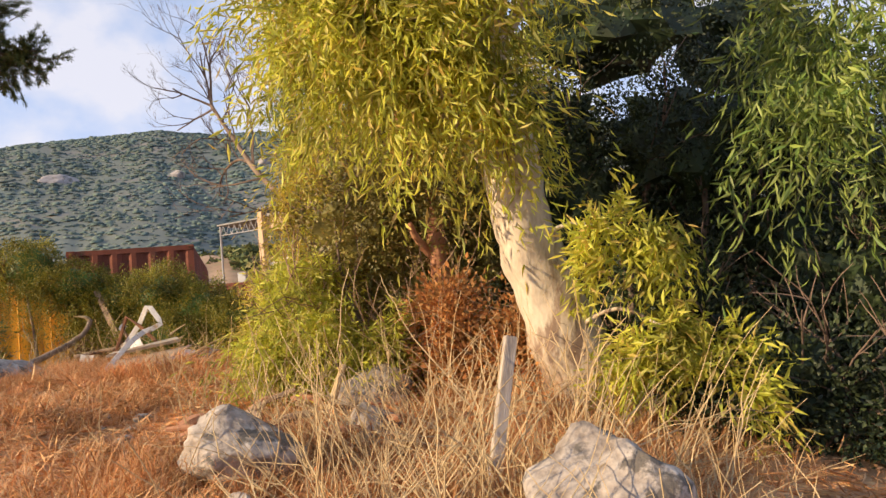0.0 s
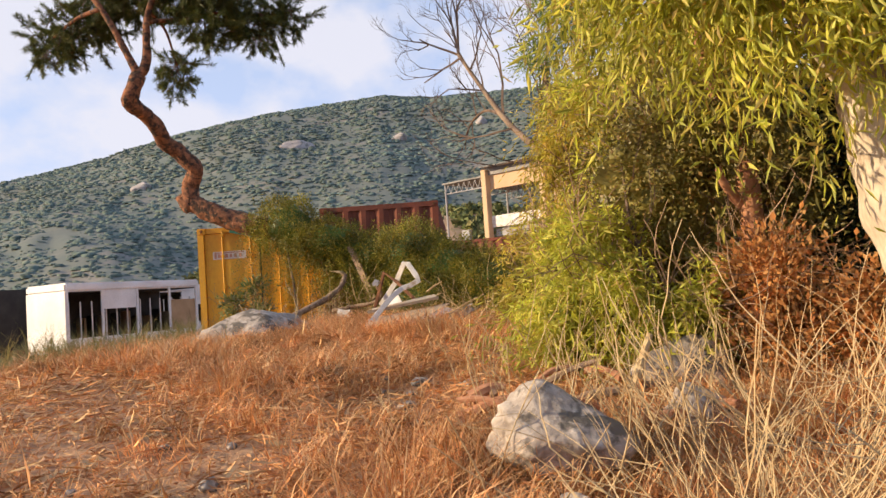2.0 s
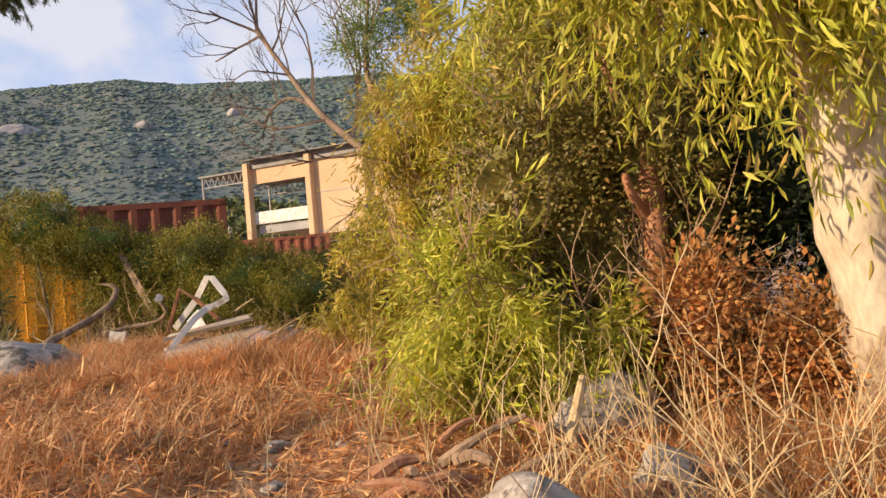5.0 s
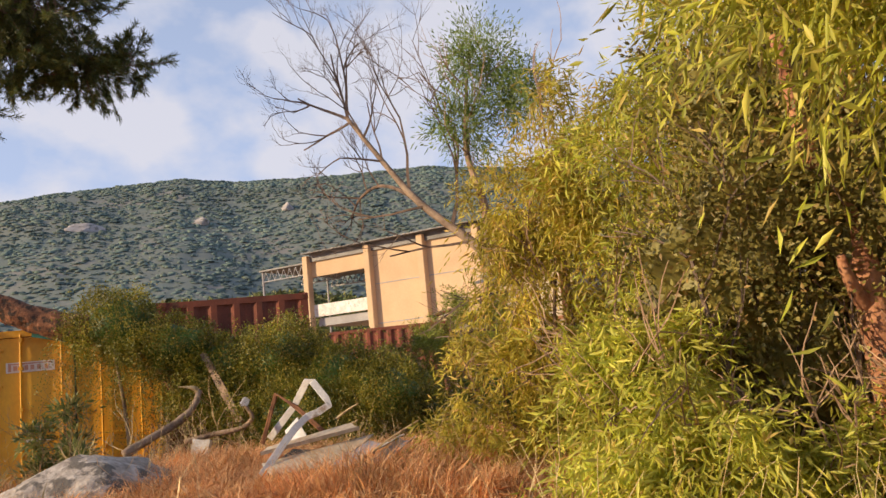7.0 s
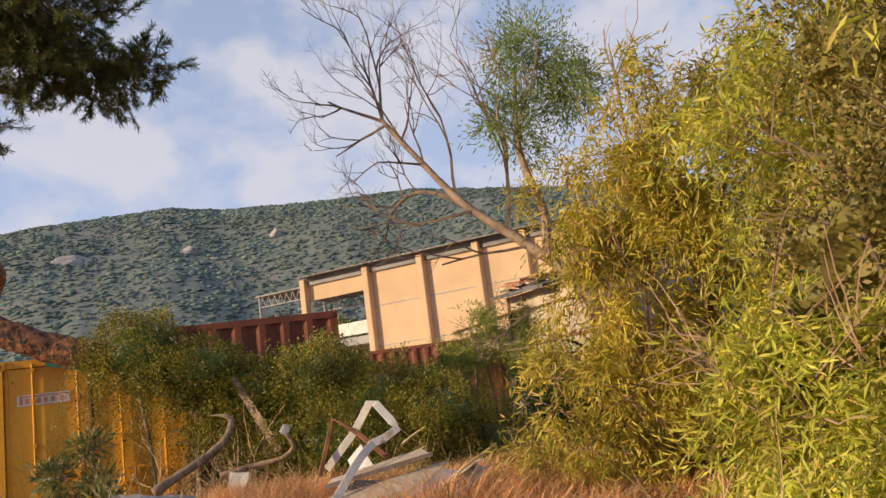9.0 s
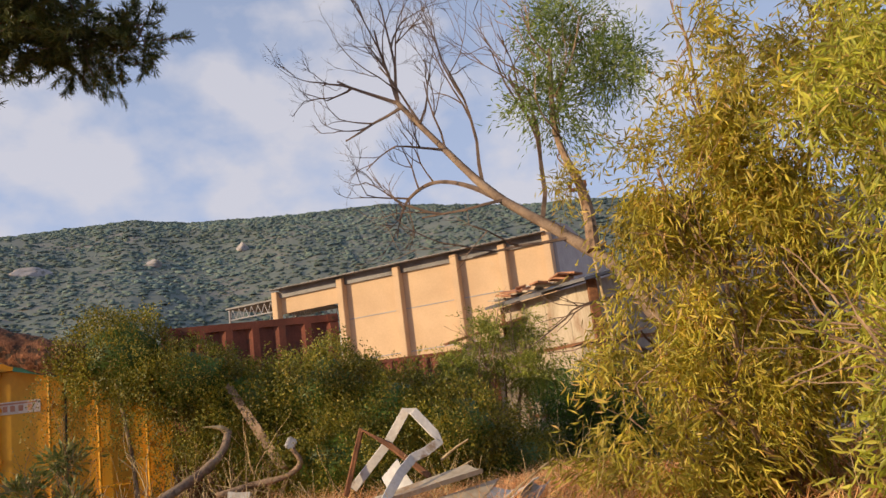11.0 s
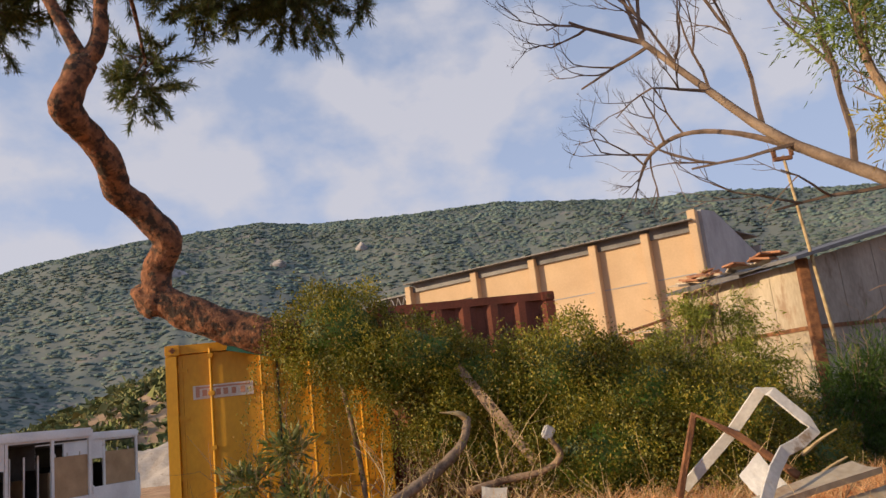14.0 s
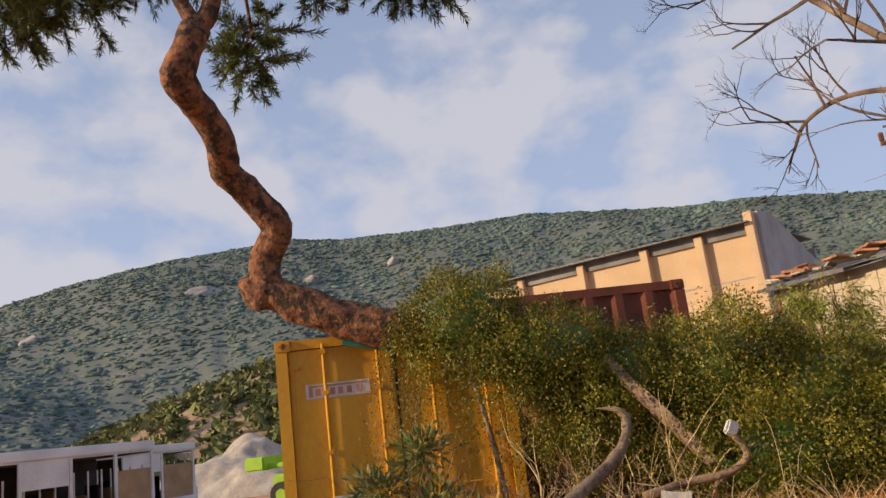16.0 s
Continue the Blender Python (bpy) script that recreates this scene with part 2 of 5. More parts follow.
M_RUBBER = surface("rubber", (0.015, 0.015, 0.015), (0.04, 0.038, 0.035), 6, 0.8)
M_LABEL = surface("faded_label", (0.62, 0.52, 0.44), (0.76, 0.68, 0.60), 5, 0.6)
M_LABEL_RED = surface("faded_red_print", (0.46, 0.20, 0.12), (0.58, 0.30, 0.20), 8, 0.6)
# hill soil tinted blue-green: the distance haze is put into its colour
M_SCRUB_SOIL = surface("hazy_hill_soil", (0.12, 0.15, 0.135), (0.18, 0.185, 0.15), 0.02, 0.95, 0, 0.0, 0.15, (0.21, 0.195, 0.17), 0.56, 0.03)
M_SPUR_SOIL = surface("spur_soil", (0.26, 0.16, 0.09), (0.42, 0.28, 0.17), 0.08, 0.95, 0, 0.0, 1.2, (0.25, 0.2, 0.1), 0.56, 0.2)
# scrub paled and tinted close to the soil, distance haze in its colour
M_SCRUB = leafy("hazy_hill_scrub", [(0.085, 0.125, 0.115), (0.10, 0.14, 0.122), (0.115, 0.155, 0.13), (0.14, 0.17, 0.13)], 0.0, 0.95, 0.012, (0.72, 1.4))
M_SPUR_SCRUB = leafy("spur_scrub", [(0.06, 0.085, 0.025), (0.12, 0.14, 0.04), (0.20, 0.20, 0.06), (0.26, 0.23, 0.09)], 0.0, 0.9, 0.3)
M_GRAVEL = surface("gravel", (0.33, 0.27, 0.22), (0.52, 0.45, 0.38), 1.5, 0.95, 0, 1.0, 9, (0.30, 0.24, 0.19), 0.6, 4)
M_OUTCROP = surface("bare_rock", (0.30, 0.27, 0.26), (0.44, 0.39, 0.36), 0.2, 0.95, 0, 0.5, 1.5, (0.18, 0.17, 0.15), 0.55, 0.3)
M_BAG = surface("dirty_plastic", (0.40, 0.36, 0.31), (0.66, 0.62, 0.56), 6, 0.5, 0, 0.4, 40)
M_BARE_BARK = surface("shed_bark", (0.26, 0.10, 0.05), (0.48, 0.24, 0.13), 6, 0.85, 0, 0.4, 40)


# ---- mesh helpers ----
def smooth(v):
    v = min(max(v, 0.0), 1.0)
    return v * v * (3 - 2 * v)


def ground_z(x, y):
    """The height of the ground: a low mound that falls to the yard beyond it and on the left."""
    mound = 0.98 * smooth((-0.5 * x + 0.85 * y + 1.0) / 12.5) - 0.45 * smooth((x - 1.6) / 4)
    fall = 1 - (1 - smooth((y - 11.8) / 6.5)) * (1 - smooth((-x - 5.8) / 11))
    near = max(0.0, 1 - max(abs(x + 4), abs(y - 7)) / 22)
    bumps = noise.noise((x * 0.9, y * 0.9, 0)) * 0.07 + noise.noise((x * 3.1, y * 3.1, 5)) * 0.03
    return mound * (1 - fall) - 0.25 * fall + bumps * min(1, near * 3)


def link(name, bm, mat, parent=None, label="", shade=False):
    me = bpy.data.meshes.new(name)
    bm.to_mesh(me)
    bm.free()
    me.materials.append(mat)
    if shade:
        me.polygons.foreach_set("use_smooth", [True] * len(me.polygons))
    ob = new(name, me)
    ob.parent = parent
    return tagged(ob, label)


def part(name, bm, mat, parent, label="", shade=False):
    return link(name, bm, mat, parent, label, shade)


def arrays(name, verts, faces, mat, parent=None, label="", shade=False):
    """A mesh from numpy vertices and faces of one size."""
    verts, faces = np.asarray(verts, dtype=np.float32).reshape(-1, 3), np.asarray(faces, dtype=np.int32)
    k = faces.shape[1]
    me = bpy.data.meshes.new(name)
    me.vertices.add(len(verts))
    me.vertices.foreach_set("co", verts.ravel())
    me.loops.add(faces.size)
    me.loops.foreach_set("vertex_index", faces.ravel())
    me.polygons.add(len(faces))
    me.polygons.foreach_set("loop_start", np.arange(0, faces.size, k, dtype=np.int32))
    me.polygons.foreach_set("loop_total", np.full(len(faces), k, dtype=np.int32))
    if shade:
        me.polygons.foreach_set("use_smooth", np.ones(len(faces), dtype=bool))
    me.update(calc_edges=True)
    me.validate()
    me.materials.append(mat)
    ob = new(name, me)
    ob.parent = parent
    return tagged(ob, label)


def box(bm, x0, x1, y0, y1, z0, z1, m=Matrix()):
    vs = [bm.verts.new(m @ Vector((x, y, z))) for x in (x0, x1) for y in (y0, y1) for z in (z0, z1)]
    for f in ((0, 1, 3, 2), (4, 6, 7, 5), (0, 4, 5, 1), (2, 3, 7, 6), (0, 2, 6, 4), (1, 5, 7, 3)):
        bm.faces.new([vs[i] for i in f])


def block(x0, x1, y0, y1, z0, z1, bevel=0.0, m=Matrix()):
    bm = bmesh.new()
    box(bm, x0, x1, y0, y1, z0, z1, m)
    if bevel:
        bmesh.ops.bevel(bm, geom=bm.edges[:], offset=bevel, segments=2, affect="EDGES")
    return bm


def tube(bm, points, radii, sides=8, wobble=0.0):
    """A tapering limb along points, closed at both ends."""
    rings = []
    pts = [Vector(p) for p in points]
    side = None
    for i, p in enumerate(pts):
        way = (pts[min(i + 1, len(pts) - 1)] - pts[max(i - 1, 0)]).normalized()
        if side is None:
            side = way.orthogonal().normalized()
        side = (side - way * side.dot(way)).normalized()
        other = way.cross(side)
        r = radii[i] if isinstance(radii, (list, tuple)) else radii
        ring = []
        for k in range(sides):
            a = 2 * math.pi * k / sides
            q = p + (side * math.cos(a) + other * math.sin(a)) * r
            if wobble:
                q += (q - p) * noise.noise(q * 6) * wobble
            ring.append(bm.verts.new(q))
        rings.append(ring)
    for a, b in zip(rings, rings[1:]):
        for k in range(sides):
            bm.faces.new((a[k], a[(k + 1) % sides], b[(k + 1) % sides], b[k]))
    bm.faces.new(rings[0][::-1])
    bm.faces.new(rings[-1])
    return bm


def curve(points, steps=6):
    """Points along a smooth line through the given ones."""
    p = [Vector(q) for q in points]
    p = [p[0] * 2 - p[1]] + p + [p[-1] * 2 - p[-2]]
    out = []
    for a, b, c, d in zip(p, p[1:], p[2:], p[3:]):
        for i in range(steps):
            t = i / steps
            out.append(0.5 * (2 * b + (c - a) * t + (2 * a - 5 * b + 4 * c - d) * t * t + (3 * b - a - 3 * c + d) * t ** 3))
    return out + [p[-2]]


def limb(bm, points, r0, r1, sides=8, steps=6, wobble=0.0):
    line = curve(points, steps)
    n = len(line) - 1
    return tube(bm, line, [r0 + (r1 - r0) * (i / n) for i in range(n + 1)], sides, wobble)


def twigs(bm, start, way, length, radius, depth, rng, spread=0.6, up=0.1, sides=4):
    """Bare branching twigs."""
    way = Vector(way).normalized()
    pts, p = [Vector(start)], Vector(start)
    n = 4
    for i in range(n):
        way = (way + Vector((rng.uniform(-1, 1), rng.uniform(-1, 1), rng.uniform(-1, 1))) * 0.22 + Vector((0, 0, up * 0.4))).normalized()
        p = p + way * length / n
        pts.append(p.copy())
    tube(bm, pts, [radius * (1 - 0.5 * i / n) for i in range(n + 1)], sides)
    if depth > 0:
        for i in range(rng.choice((2, 3, 3))):
            q = pts[rng.choice((2, 3, 4))]
            d = (way + Vector((rng.uniform(-1, 1), rng.uniform(-1, 1), rng.uniform(-0.8, 1))) * spread).normalized()
            twigs(bm, q, d, length * rng.uniform(0.5, 0.8), radius * 0.55, depth - 1, rng, spread, up, 3 if depth < 3 else sides)


def leaf_mesh(name, base, way, length, width, mat, parent, rng, label="", fold=0.25):
    """Pointed leaves, one bent diamond of two triangles each, at base along way."""
    n = len(base)
    way = way / np.linalg.norm(way, axis=1)[:, None]
    r = rng.normal(size=(n, 3))
    side = np.cross(way, r)
    side /= np.linalg.norm(side, axis=1)[:, None] + 1e-9
    nor = np.cross(way, side)
    L, W = length[:, None], width[:, None]
    mid = base + way * L * 0.45 + nor * L * fold * 0.3
    v = np.stack([base, mid + side * W, base + way * L, mid - side * W], axis=1).reshape(-1, 3)
    i = np.arange(n)[:, None] * 4
    f = np.concatenate([i + np.array([0, 1, 2]), i + np.array([0, 2, 3])], axis=0)
    return arrays(name, v, f, mat, parent, label)


def in_blobs(blobs, n, rng, shell=0.55):
    """n places in the outer parts of several ellipsoids, each (x, y, z, rx, ry, rz); more in the larger ones."""
    b = np.array(blobs, dtype=float)
    w = (b[:, 3] * b[:, 4] * b[:, 5]) ** 0.72
    k = rng.choice(len(b), n, p=w / w.sum())
    d = rng.normal(size=(n, 3))
    d /= np.linalg.norm(d, axis=1)[:, None]
    r = shell + (1 - shell) * rng.random(n) ** 0.7
    r *= 1 + 0.18 * np.sin(d[:, 0] * 7 + k) * np.sin(d[:, 2] * 6 + k * 2)
    return b[k, :3] + d * r[:, None] * b[k, 3:], d


def hanging(name, blobs, sprays, per, leaf, mat, parent, seed, droop=1.0, length=0.5, label="", shell=0.5, clump=24, reach=0.6):
    """Sprays that start in the blobs, reach outward and hang down, with narrow leaves along them."""
    rng = np.random.default_rng(seed)
    clumps, dirs = in_blobs(blobs, max(3, sprays // clump), rng, shell)
    k = rng.integers(0, len(clumps), sprays)
    p, d = clumps[k] + rng.normal(size=(sprays, 3)) * np.array([0.12, 0.12, 0.08]) * (length / 0.45), dirs[k]
    out = d * reach + rng.normal(size=d.shape) * reach * 0.58
    t = np.linspace(0.05, 1, per)[None, :, None]
    L = (length * (0.6 + 0.8 * rng.random(sprays)))[:, None, None]
    pos = p[:, None, :] + (out[:, None, :] * t + np.array([0, 0, -droop]) * t ** 1.6) * L
    pos = pos.reshape(-1, 3) + rng.normal(size=(sprays * per, 3)) * 0.025
    way = np.repeat(out, per, axis=0) * 0.6 + rng.normal(size=pos.shape) * 0.55 + np.array([0, 0, -0.6 * droop])
    n = len(pos)
    return leaf_mesh(name, pos, way, leaf[0] * (0.6 + 0.7 * rng.random(n)), leaf[1] * (0.7 + 0.6 * rng.random(n)), mat, parent, rng, label)


def bushy(name, blobs, clusters, per, leaf, mat, parent, seed, size=0.12, label="", shell=0.55, up=0.2):
    """Clusters of short leaves that point every way."""
    rng = np.random.default_rng(seed)
    p, d = in_blobs(blobs, clusters, rng, shell)
    off = rng.normal(size=(clusters, per, 3)) * size
    pos = (p[:, None, :] + off).reshape(-1, 3)
    way = off.reshape(-1, 3) / size * 0.6 + np.repeat(d, per, axis=0) * 0.6 + rng.normal(size=pos.shape) * 0.5 + np.array([0, 0, up])
    n = len(pos)
    return leaf_mesh(name, pos, way, leaf[0] * (0.6 + 0.7 * rng.random(n)), leaf[1] * (0.7 + 0.6 * rng.random(n)), mat, parent, rng, label)


def thing(name, label, category, x=0, y=0, z=0, rz=0, group=""):
    ob = new(name)
    ob.matrix_world = pose(x, y, z, 0, 0, rz)
    ob.empty_display_size = 0.2
    return tagged(ob, label, category, group)


# ---- ground and hills ----
def axis(lo, hi, step, far):
    inner = list(np.arange(lo, hi, step))
    out, s = [], step
    a, b = lo, hi
    left, right = [], []
    while a > -far:
        s *= 1.25
        a -= s
        b += s
        left.append(a)
        right.append(b)
    return left[::-1] + inner + right


gx, gy = axis(-13, 5, 0.14, 2600), axis(-2, 17, 0.14, 2600)
gv = [(x, y, ground_z(x, y)) for y in gy for x in gx]
nx = len(gx)
gf = [(j * nx + i, j * nx + i + 1, (j + 1) * nx + i + 1, (j + 1) * nx + i) for j in range(len(gy) - 1) for i in range(nx - 1)]
ground = arrays("ground", gv, gf, M_SOIL, shade=True)
tagged(ground, "dry brown soil mound strewn with straw and leaf litter", "ground", kind="structure")

RIDGE_AZ = [-180, -75, -52, -43.7, -39.7, -35.2, -28, -20, -16, -8.5, -2, 3.4, 9.4, 13.2, 20, 40, 90, 180]
RIDGE_EL = [2, 4, 7.5, 9.5, 10.6, 12.05, 13.6, 14.6, 14.25, 14.4, 14.5, 13.9, 13.1, 12.8, 11.7, 9, 4, 2]


def hill_z(az, r):
    el = float(np.interp(az, RIDGE_AZ, RIDGE_EL))
    top = math.tan(radians(el)) * 760
    rise = smooth((r - 130) / 660) ** 1.25
    fold = noise.noise((az * 0.09, r * 0.004, 3)) * 13 * smooth((r - 160) / 200) * (1 - smooth((r - 560) / 180))
    return -2.0 + top * rise + fold + noise.noise((az * 0.9, r * 0.03, 8)) * 1.6 * smooth((r - 160) / 100) - max(0, r - 800) * 0.1


def spur_z(az, r):
    el = float(np.interp(az, [-48, -38, -35, -32, -28, -23, -12, 0], [-1, 1.0, 2.2, 3.2, 4.9, 6.2, 6.4, 4]))
    return -1.6 + (math.tan(radians(max(el, 0))) * 150 + 1.5) * smooth((r - 78) / 75) - max(0, r - 155) * 0.25 + noise.noise((az * 0.5, r * 0.06, 2)) * 0.8


def polar(az0, az1, n_az, r0, r1, n_r, fn):
    v, f = [], []
    for j in range(n_r + 1):
        r = r0 + (r1 - r0) * j / n_r
        for i in range(n_az + 1):
            az = az0 + (az1 - az0) * i / n_az
            a = radians(az)
            v.append((r * math.sin(a), r * math.cos(a), fn(az, r)))
    for j in range(n_r):
        for i in range(n_az):
            k = j * (n_az + 1) + i
            f.append((k, k + 1, k + n_az + 2, k + n_az + 1))
    return v, f


hv, hf = polar(-78, 62, 280, 128, 860, 90, hill_z)
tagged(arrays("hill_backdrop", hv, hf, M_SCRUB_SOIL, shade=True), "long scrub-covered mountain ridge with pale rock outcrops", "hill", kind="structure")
sv, sf = polar(-46, -4, 90, 78, 175, 30, spur_z)
tagged(arrays("spur_backdrop", sv, sf, M_SPUR_SOIL, shade=True), "low orange-earth hillside dotted with green bushes", "hill", kind="structure")


def scrub(name, fn, az, rr, n, size, mat, label, seed, thin, per=15):
    """Uneven bushes, each a loose clump of leafy flakes, in one joined mesh."""
    rng = np.random.default_rng(seed)
    a = rng.uniform(az[0], az[1], n)
    r = np.sqrt(rng.uniform(rr[0] ** 2, rr[1] ** 2, n))
    keep = np.array([noise.noise((p * 0.25, q * 0.02, 1)) + noise.noise((p * 1.1, q * 0.07, 4)) * 0.6 > thin + u for p, q, u in zip(a, r, rng.uniform(-0.25, 0.25, n))])
    a, r = a[keep], r[keep]
    n = len(a)
    s = size * rng.uniform(0.5, 1.5, n) * (0.55 + 0.45 * np.minimum(1, r / (rr[1] * 0.7)))
    c = np.stack([r * np.sin(np.radians(a)), r * np.cos(np.radians(a)), np.array([fn(p, q) for p, q in zip(a, r)]) + s * 0.3], 1)
    d = rng.normal(size=(n, per, 3))
    d /= np.linalg.norm(d, axis=2)[:, :, None]
    mid = c[:, None, :] + d * s[:, None, None] * np.array([1.1, 1.1, 0.75]) * (0.5 + 0.5 * rng.random((n, per, 1)))
    tri = mid[:, :, None, :] + rng.normal(size=(n, per, 3, 3)) * s[:, None, None, None] * 0.42
    return tagged(arrays(name, tri.reshape(-1, 3), np.arange(n * per * 3).reshape(-1, 3), mat), label, "bushes", kind="stuff")


def domes(name, fn, az, rr, n, size, mat, label, seed, thin):
    """Far rounded bushes, each an uneven low dome, in one joined mesh."""
    rng = np.random.default_rng(seed)
    a = rng.uniform(az[0], az[1], n)
    r = np.sqrt(rng.uniform(rr[0] ** 2, rr[1] ** 2, n))
    keep = np.array([noise.noise((p * 0.25, q * 0.02, 1)) + noise.noise((p * 1.1, q * 0.07, 4)) * 0.6 > thin + u for p, q, u in zip(a, r, rng.uniform(-0.35, 0.35, n))])
    a, r = a[keep], r[keep]
    n = len(a)
    s = size * (0.45 + 1.1 * rng.random(n) ** 2) * (0.5 + 0.5 * np.minimum(1, r / (rr[1] * 0.7)))
    c = np.stack([r * np.sin(np.radians(a)), r * np.cos(np.radians(a)), np.array([fn(p, q) for p, q in zip(a, r)]) - s * 0.25], 1)
    ang = np.arange(7) * 2 * np.pi / 7
    ring = np.stack([np.cos(ang), np.sin(ang), np.zeros(7)], 1)
    unit = np.concatenate([ring, ring * 0.85 + np.array([0, 0, 0.75]), np.array([[0, 0, 1.15]])])
    v = unit[None] * (1 + 0.22 * rng.normal(size=(n, 15, 1))) * s[:, None, None] * np.stack([1 + 0.5 * rng.random(n), 1 + 0.5 * rng.random(n), 0.4 + 0.35 * rng.random(n)], 1)[:, None, :] + c[:, None, :]
    f = []
    for k in range(7):
        m = (k + 1) % 7
        f += [(k, m, 7 + m), (k, 7 + m, 7 + k), (7 + k, 7 + m, 14)]
    f = (np.array(f)[None] + (np.arange(n) * 15)[:, None, None]).reshape(-1, 3)
    return tagged(arrays(name, v.reshape(-1, 3), f, mat, shade=True), label, "bushes", kind="stuff")


domes("hazy_hill_scrub", hill_z, (-62, 40), (150, 800), 62000, 1.5, M_SCRUB, "dense scrub bushes over the mountain slope, green tinted with haze", 3, -0.5)
scrub("spur_scrub", spur_z, (-44, -6), (84, 165), 2900, 0.95, M_SPUR_SCRUB, "olive green bushes scattered on orange earth", 4, -0.1, 26)


def rock(name, x, y, z, sx, sy, sz, seed, label, rz=0, mat=None, sub=4, cut=0.48):
    """A weathered boulder: a sphere cut by planes and roughened."""
    bm = bmesh.new()
    bmesh.ops.create_icosphere(bm, subdivisions=sub, radius=1)
    rng = random.Random(seed)
    planes = [(Vector((rng.uniform(-1, 1), rng.uniform(-1, 1), rng.uniform(-0.3, 1))).normalized(), rng.uniform(cut, 0.9)) for _ in range(9)]
    for v in bm.verts:
        for nrm, d in planes:
            over = v.co.dot(nrm) - d
            if over > 0:
                v.co -= nrm * over * 0.92
        q = v.co * 1.6 + Vector((seed, seed, 0))
        v.co *= 1 + 0.16 * noise.noise(q) + 0.09 * noise.noise(q * 3) + 0.045 * noise.noise(q * 8)
        v.co = Vector((v.co.x * sx, v.co.y * sy, v.co.z * sz))
    ob = link(name, bm, mat or M_ROCK, None, "", True)
    ob.matrix_world = pose(x, y, z, 0, 0, rz)
    return tagged(ob, label, "rock")


rock("boulder", -1.36, 4.99, 0.72, 0.40, 0.32, 0.26, 5, "grey and ochre weathered limestone rock in dry grass")
rock("boulder", 0.60, 3.62, 0.52, 0.42, 0.42, 0.33, 8, "large pale limestone rock beside the leaning trunk", 25)
rock("boulder", -6.2, 10.4, 0.95, 0.90, 0.62, 0.48, 14, "big rounded whitish boulder with a dry tuft on it", 35, cut=0.75)
rock("boulder", -0.72, 6.95, 0.74, 0.40, 0.26, 0.30, 21, "flat grey slab of rock leaning in the debris", 10)
rock("boulder", -0.62, 6.0, 0.58, 0.25, 0.24, 0.26, 27, "rough brown-grey stone among dry stalks")
rock("boulder", -1.22, 4.35, 0.44, 0.17, 0.15, 0.15, 33, "small pale broken stone in the straw")
for az, el, w in ((-26, 11.2, 15), (-18.7, 11.5, 8), (-12.6, 12.3, 6), (-37, 8.6, 8)):
    rr = min(range(300, 780, 4), key=lambda q: abs(math.degrees(math.atan2(hill_z(az, q) - 1.9, q)) - el))
    rock("rock_outcrop", rr * math.sin(radians(az)), rr * math.cos(radians(az)), hill_z(az, rr) - 1.5, w, 9, 5.0, int(w), "pale bare rock outcrop on the mountain slope", -az, M_OUTCROP)
rock("boulder", -9.5, 12.4, 0.25, 0.55, 0.3, 0.25, 45, "pale stone lying beside the yellow container", 20)
for i in range(46):
    sx, sy = random.uniform(-4.6, -0.6), random.uniform(3.2, 8.6)
    s = random.choice((0.03, 0.04, 0.05, 0.07))
    rock("stone", sx, sy, ground_z(sx, sy) + s * 0.3, s * 1.3, s, s * 0.7, 60 + i, "small pale limestone chip on the dry soil", random.uniform(0, 180), sub=2)


# ---- containers ----
def corrugated(bm, x0, x1, z0, z1, y, pitch=0.28, depth=0.04, thick=0.004):
    """A wall of folded sheet in the plane y, folds upright."""
    n = int((x1 - x0) / pitch)
    p = (x1 - x0) / n
    line = []
    for i in range(n):
        a = x0 + i * p
        line += [(a, 0), (a + p * 0.25, 0), (a + p * 0.5, depth), (a + p * 0.75, depth)]
    line.append((x1, 0))
    lo = [bm.verts.new((a, y + d, z0)) for a, d in line]
    hi = [bm.verts.new((a, y + d, z1)) for a, d in line]
    for i in range(len(line) - 1):
        bm.faces.new((lo[i], lo[i + 1], hi[i + 1], hi[i]))


